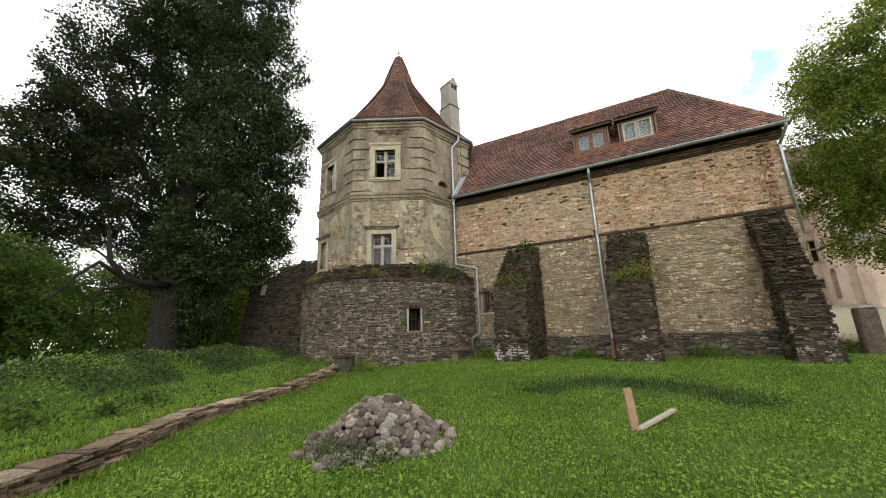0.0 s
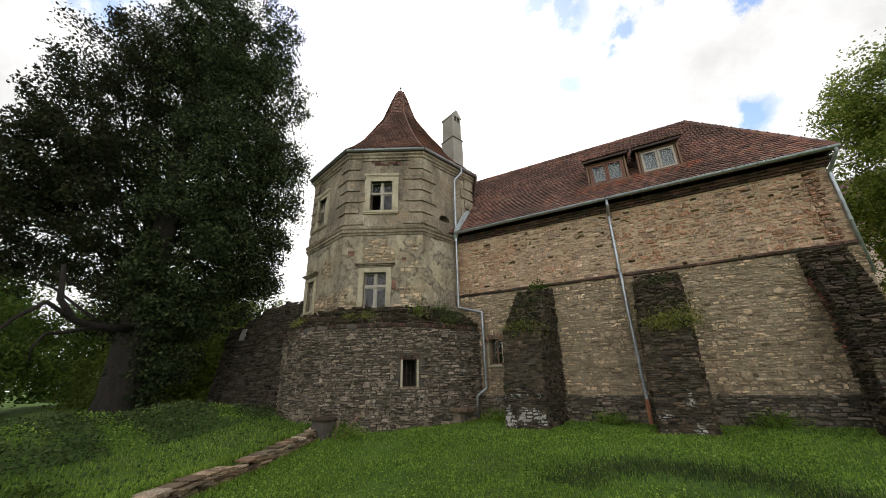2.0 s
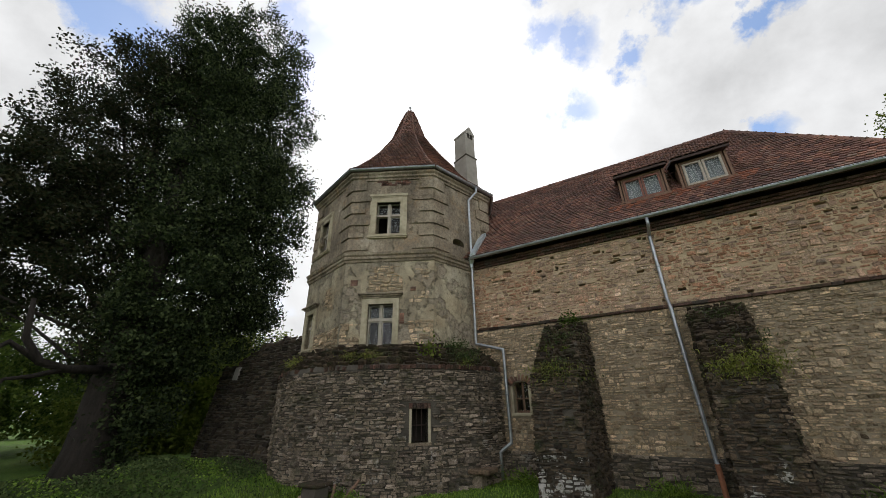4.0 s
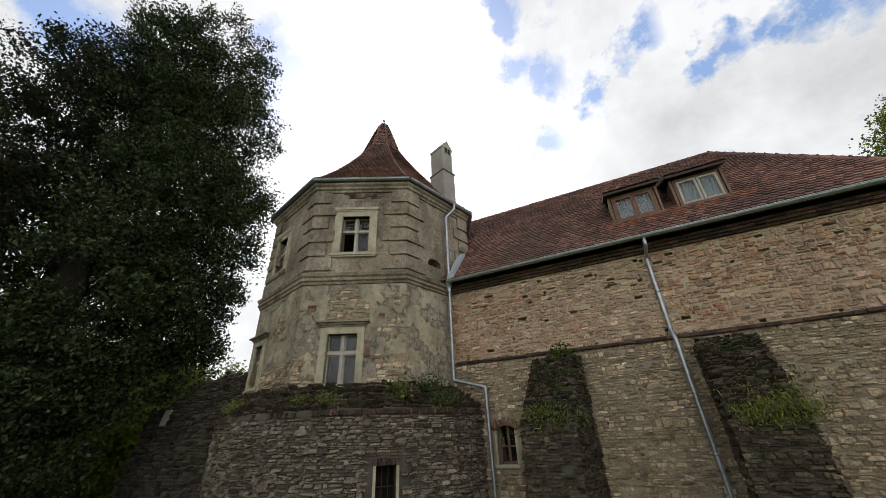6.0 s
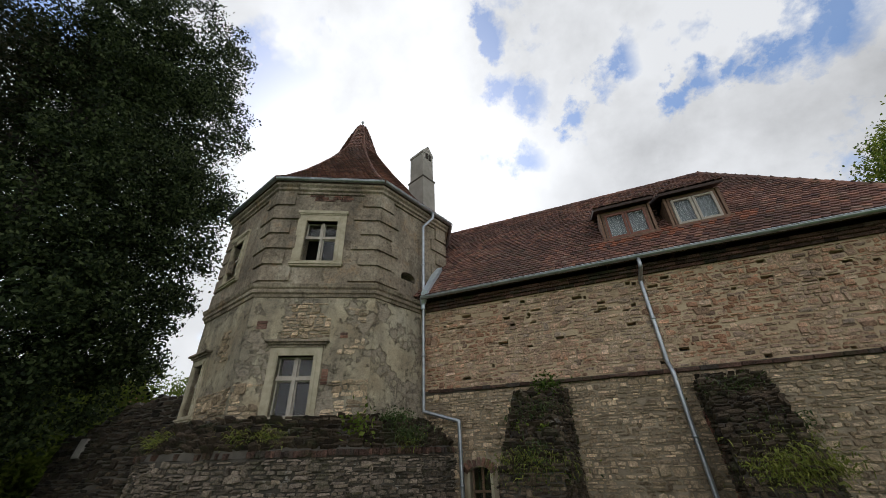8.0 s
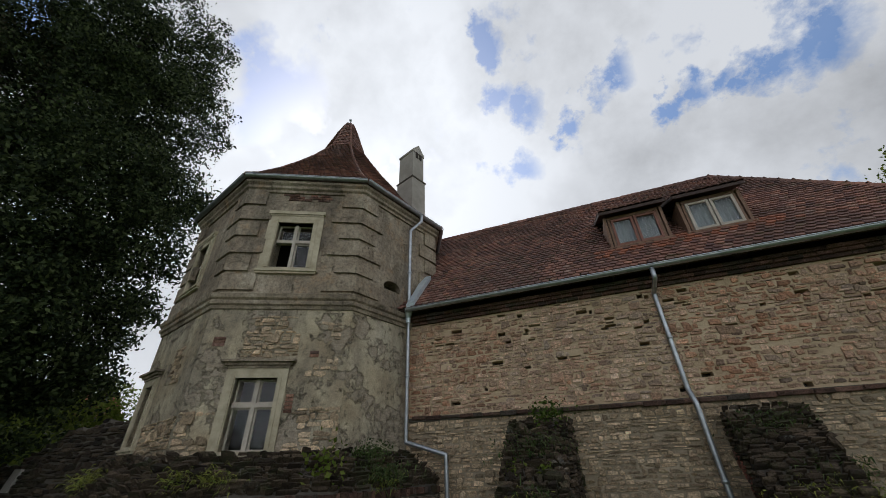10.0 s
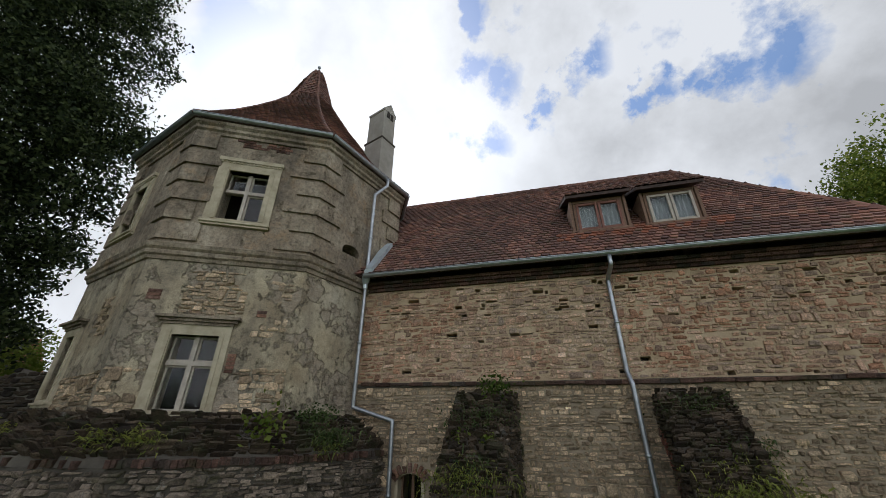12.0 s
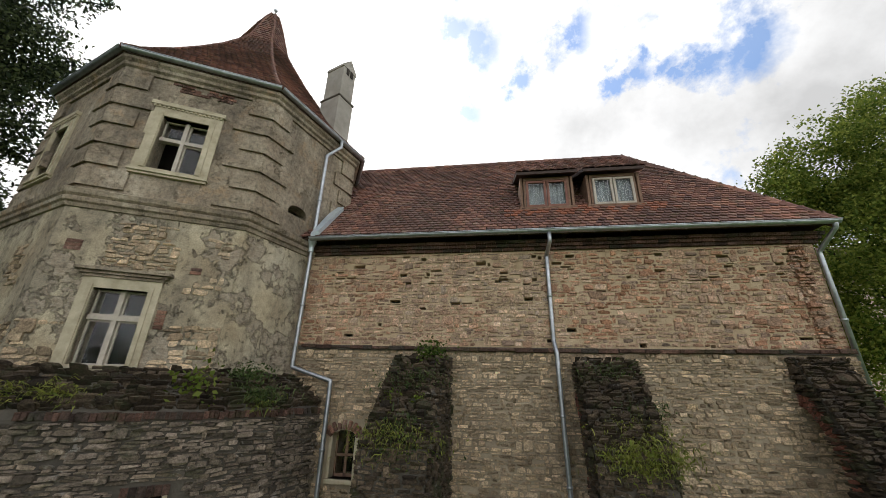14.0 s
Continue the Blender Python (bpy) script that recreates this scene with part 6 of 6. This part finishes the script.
# clover: little flat leaves close to the ground
x, y = strew(150000, -10.5, 6.5, 1.2, 14.5, 1.45)
x2, y2 = strew(40000, -10.5, 6.5, -5.0, 1.2)
x, y = np.concatenate([x, x2]), np.concatenate([y, y2])
ok, d = free(x, y)
patch = np.array([noise.noise((a * 0.7, b * 0.7, 7)) for a, b in zip(x, y)])
keep = ok & (rng.random(len(x)) < 0.55 + 1.2 * patch)
x, y = x[keep], y[keep]
z = np.array([height(a, b) for a, b in zip(x, y)]) + rng.uniform(0.015, 0.06, len(x))
v, f = leaves(np.stack([x, y, z], 1), rng.uniform(0.028, 0.062, len(x)), rng, flat=0.6, aspect=0.8)
tagged(new("clover", np_mesh("clover", v, f, m_grass)), "low clover leaves in the lawn", "clover", kind="stuff")
# rim of longer grass round the shallow dip
a = rng.uniform(0.2, 3.0, 4200)
rr = rng.normal(0.95, 0.13, 4200)
x, y = -0.6 + 2.4 * rr * np.cos(a), 9.6 + 1.8 * rr * np.sin(a)
v, f = blades(x, y, 0.04, 0.13, 0.009)
tagged(new("rough_grass", np_mesh("rough_grass", v, f, m_weed)), "longer dark grass round the dip", "grass", kind="stuff")
# bank: weeds and long grass
x, y = strew(90000, -24, -7, -1, 12.5, 1.0)
ok, d = free(x, y)
keep = ok & (d > 0.3)
x, y, d = x[keep], y[keep], d[keep]
hump = np.exp(-((d - 5.2) / 2.0) ** 2)
near = d < 3
v, f = blades(x[near], y[near], 0.04, 0.13, 0.008)
tagged(new("bank_grass", np_mesh("bank_grass", v, f, m_grass)), "long grass on the bank", "grass", kind="stuff")
z = np.array([height(a_, b_) for a_, b_ in zip(x, y)]) + rng.random(len(x)) * (0.10 + 0.28 * hump)
k_ = ~near | (rng.random(len(x)) < 0.15)
P_ = np.stack([x, y, z], 1)[k_]
tone = np.array([noise.noise((a_ * 0.8, b_ * 0.8, 6)) for a_, b_ in P_[:, :2]])
light = tone + rng.normal(0, 0.14, len(P_)) > 0.27
v, f = leaves(P_[light], rng.uniform(0.04, 0.10, light.sum()), rng, flat=0.3)
tagged(new("bank_herbs", np_mesh("bank_herbs", v, f, m_grass)), "light green herbs among the bank's weeds", "weeds", kind="stuff")
P_ = P_[~light]
v, f = leaves(P_, rng.uniform(0.05, 0.12, len(P_)), rng, flat=0.3)
tagged(new("bank_weeds", np_mesh("bank_weeds", v, f, m_weed)), "dense low weeds covering the bank", "weeds", kind="stuff")
# grass on the kerb's top and foot
s_ = rng.uniform(0, total, 9000)
pp = np.array([[*along(q)[0][:2], *along(q)[1][:2]] for q in s_])
off = np.where(rng.random(9000) < 0.6, rng.uniform(0.26, 0.55, 9000), rng.uniform(-0.3, -0.2, 9000))
v, f = blades(pp[:, 0] - pp[:, 3] * off, pp[:, 1] + pp[:, 2] * off, 0.04, 0.16, 0.007)
tagged(new("kerb_grass", np_mesh("kerb_grass", v, f, m_grass)), "grass tufts along the kerb", "grass", kind="stuff")
# weeds among the heap's stones
a = rng.uniform(4.0, 5.4, 3500)
rr = rng.uniform(0.6, 1.35, 3500)
x, y = PC.x + 0.2 + rr * np.cos(a), PC.y + rr * np.sin(a)
z = np.array([height(a_, b_) for a_, b_ in zip(x, y)]) + rng.uniform(0.0, 0.2, 3500)
v, f = leaves(np.stack([x, y, z], 1), rng.uniform(0.02, 0.05, 3500), rng, flat=0.3)
tagged(new("heap_weeds", np_mesh("heap_weeds", v, f, m_weed)), "weeds growing over the foot of the stone heap", "weeds", kind="stuff")


def bush(name, label, centre, radius, n, size, material, squash=0.8, hang=0.0):
    q = rng.normal(size=(n, 3)) * 0.45 * np.array([1, 1, squash])
    q[:, 2] -= hang * np.abs(q[:, 0])
    v, f = leaves(np.array(centre) + q * radius, rng.uniform(size * 0.6, size * 1.4, n), rng, flat=0.1)
    t = thing(name, label, "plant")
    crown = new("leaves", np_mesh("leaves", v, f, material))
    crown.parent = t
    part("stem", Geo().tube([Vector(centre) - Vector((0, 0, radius * squash)), Vector(centre)], [0.015, 0.006], 5), m_bark, t)
    return t


def tuft(name, label, centre, n, length, spread, material, down=0.9):
    n = n * 2
    c3 = np.array(centre)
    base_ = c3 + rng.normal(size=(n, 3)) * np.array([spread, 0.12, spread * 0.4])
    d = rng.normal(size=(n, 3)) * 0.45 + np.array([0, -0.6, 0.35])
    L = rng.uniform(0.5, 1.0, n)[:, None] * length
    mid_ = base_ + d * L * 0.5
    tip = mid_ + (d * 0.5 + np.array([0, -0.1, -down])) * L * 0.6
    w = rng.normal(size=(n, 3)) * 0.006
    v = np.stack([base_ - w, base_ + w, mid_ + w * 0.8, mid_ - w * 0.8, tip], 1).reshape(-1, 3)
    i = np.arange(n)[:, None] * 5
    f = np.concatenate([i + [0, 1, 2], i + [0, 2, 3], i + [3, 2, 4]], 1).reshape(-1, 3)
    return tagged(new(name, np_mesh(name, v, f, material)), label, "grass tuft", kind="stuff")


bush("shrub", "bright green shrub rooted at the buttress head", (-4.3, 15.55, 5.38), 0.42, 420, 0.08, m_leaf_mid)
bush("leafy_weed", "yellow-green weed on the mossy buttress", (-5.0, 14.75, 4.35), 0.22, 130, 0.07, m_leaf_light)
bush("leafy_weed", "yellow-green weed on the mossy buttress", (-4.35, 14.75, 4.35), 0.20, 120, 0.07, m_leaf_light)
tuft("hanging_grass", "hanging grey-green grass on the buttress slope", (-4.6, 14.45, 3.85), 300, 0.28, 0.22, m_weed)
tuft("hanging_grass", "moss and short grass on the buttress shoulder", (-4.6, 14.1, 3.5), 260, 0.13, 0.35, m_weed)
tuft("hanging_grass", "thick yellow-green grass on the buttress shoulder", (-0.40, 14.15, 3.5), 600, 0.15, 0.32, m_straw)
tuft("hanging_grass", "thick yellow-green grass on the buttress shoulder", (-0.30, 14.7, 3.9), 500, 0.16, 0.3, m_straw)
tuft("hanging_grass", "long green grass spilling over the buttress shoulder", (-0.15, 14.3, 3.58), 520, 0.19, 0.34, m_straw, 0.9)
tuft("hanging_grass", "olive grass on the buttress slope", (-0.1, 15.0, 4.25), 360, 0.16, 0.28, m_weed, 0.8)
tuft("moss_tuft", "dark moss and small ferns on the buttress slope", (-0.45, 15.4, 4.95), 260, 0.16, 0.3, m_weed, 0.7)
tuft("moss_tuft", "green moss hanging at the buttress shoulder", (-4.7, 14.1, 3.62), 420, 0.2, 0.42, m_straw, 0.9)
tuft("moss_tuft", "dark moss and small ferns on the buttress slope", (-4.55, 15.0, 4.7), 320, 0.16, 0.4, m_weed, 0.7)
fs_ = tface(1 / 3, BAP)
q = fs_.p(0.35, 4.45, -0.25)
bush("sapling", "pale yellow-green sapling rooted in the bastion ledge", q, 0.42, 170, 0.13, m_leaf_light, squash=1.3)
q = fs_.p(1.3, 4.75, -0.6)
bush("ivy_bush", "dark ivy clump at the foot of the plaster", q, 0.5, 600, 0.06, m_weed, squash=0.5)
tuft("hanging_grass", "dry grass hanging from the skirt stones", tuple(fs_.p(1.5, 4.35, -0.15)), 200, 0.25, 0.3, m_weed)
for k2, a, zz in ((0.0, -0.4, 4.35), (-0.33, 0.2, 4.3), (0.67, 0.1, 4.2), (-1.0, 0.0, 4.4)):
    tuft("moss_tuft", "small moss and grass tuft between the skirt stones", tuple(tface(k2, BAP).p(a, zz, -0.2)), 160, 0.18, 0.25, m_straw)
for x, y, r in ((-9.9, 11.6, 0.35), (-6.2, 15.2, 0.3), (-2.4, 15.35, 0.25), (1.6, 15.4, 0.3), (5.4, 16.9, 0.5), (4.9, 17.2, 0.4)):
    tuft("grass_tuft", "long grass tuft at the wall's foot", (x, y, height(x, y) + 0.1), 260, 0.4, r, m_grass, 0.3)
for x, y in ((-9.3, 3.6), (-10.2, 4.6), (-9.0, 2.4)):
    bush("dock_plant", "broad-leaved dock plant on the bank", (x, y, height(x, y) + 0.16), 0.3, 90, 0.11, m_leaf_mid, squash=0.5)

# pieces of walls and roofs
fcl = Face((0, WY - LOW, 0), (1, 0, 0), (0, 0, 1))
lay(rows_upper, upper, m_upper_stone, "stone", near=lambda a, b: -4.2 < a < -1.2 and b > 6.6)
for x0, x1, z0, z1 in GAP_HOLES:
    part("putlog_hole", Geo().box(x0 - 0.03, x1 + 0.03, WY + 0.26, WY + 0.30, z0 - 0.03, z1 + 0.03), m_mortar_dark, upper, "dark gap where a stone is missing")
lay(rubble(Face((0, WY - 0.02, 0), (1, 0, 0), (0, 0, 1)), 4.15, 4.5, LEDGE_Z + 0.08, EAVE_Z - 0.42, 0.07, 0.16, 0.07, seed=109), upper, m_upper_stone, "broken_brick", near=lambda a, b: True)
lay(rubble(fcl, WX0 + 0.4, WX1, 1.5, LEDGE_Z - 0.08, 0.068, 0.20, 0.035, holes=[(ARCH[0] - 0.12, ARCH[1] + 0.12, ARCH[2] - 0.1, ARCH[3] + 0.3)], seed=102, gap=0.016, missing=0.03), lower, m_lower_stone, "stone", near=lambda a, b: -3.9 < a < -0.5 and b > 3.6)
lay(rubble(fc_plinth, WX0 + 0.4, WX1 + 0.1, 0.45, 1.52, 0.11, 0.32, 0.07, seed=103), plinth, m_grey_stone, "stone", near=lambda a, b: True)
orange = [r for r in rows_roof if -2.4 < r[2] < 2.2 and 0.75 < r[3] < 1.5 and random.Random(r[2] * 7 + r[3]).random() < 0.45]
lay(orange, roof, m_tile_new, "new_tile", near=lambda a, b: True, shapes=TILE)
rows_roof = [r for r in rows_roof if r not in orange]
lay(rows_roof, roof, m_tile, "tile", near=lambda a, b: -4.6 < a < -0.6 and b < 2.0, shapes=TILE)
lay(rows_hip, roof, m_tile, "hip_tile", shapes=TILE)
lay(rows_spire, t_roof, m_tile, "tile", shapes=TILE)
rows = []
for i, k2 in enumerate(SEEN):
    rows += rubble(tface(k2, BAP), -fr - 0.04, fr + 0.04, 0.2, LEDGE - 0.04, 0.064, 0.25, 0.055, holes=[(SLIT[0] - 0.08, SLIT[1] + 0.08, SLIT[2] - 0.08, SLIT[3] + 0.17)] if abs(k2 - STEP) < 0.01 else [], seed=110 + i)
lay(rows, base, m_grey_stone, "stone", near=lambda a, b: b > 3.2)
rows = []
for i, k2 in enumerate(SEEN):
    f = tface(k2, BAP - 0.02, LEDGE + 0.12)
    up = oct_reach(k2, AP_LOW) + 0.08
    f2 = Face(f.o, f.u, f.n * (up - BAP) + Vector((0, 0, T_BOT - LEDGE - 0.05)))
    rows += rubble(f2, -fr - 0.04, fr + 0.04, 0.02, math.hypot(up - BAP, T_BOT - LEDGE - 0.05), 0.062, 0.30, 0.11, keep=lambda a, b: abs(a) < fr + 0.03 - 0.1 * b, seed=140 + i)
lay(rows, skirt, m_darker_stone, "stone", near=lambda a, b: True)
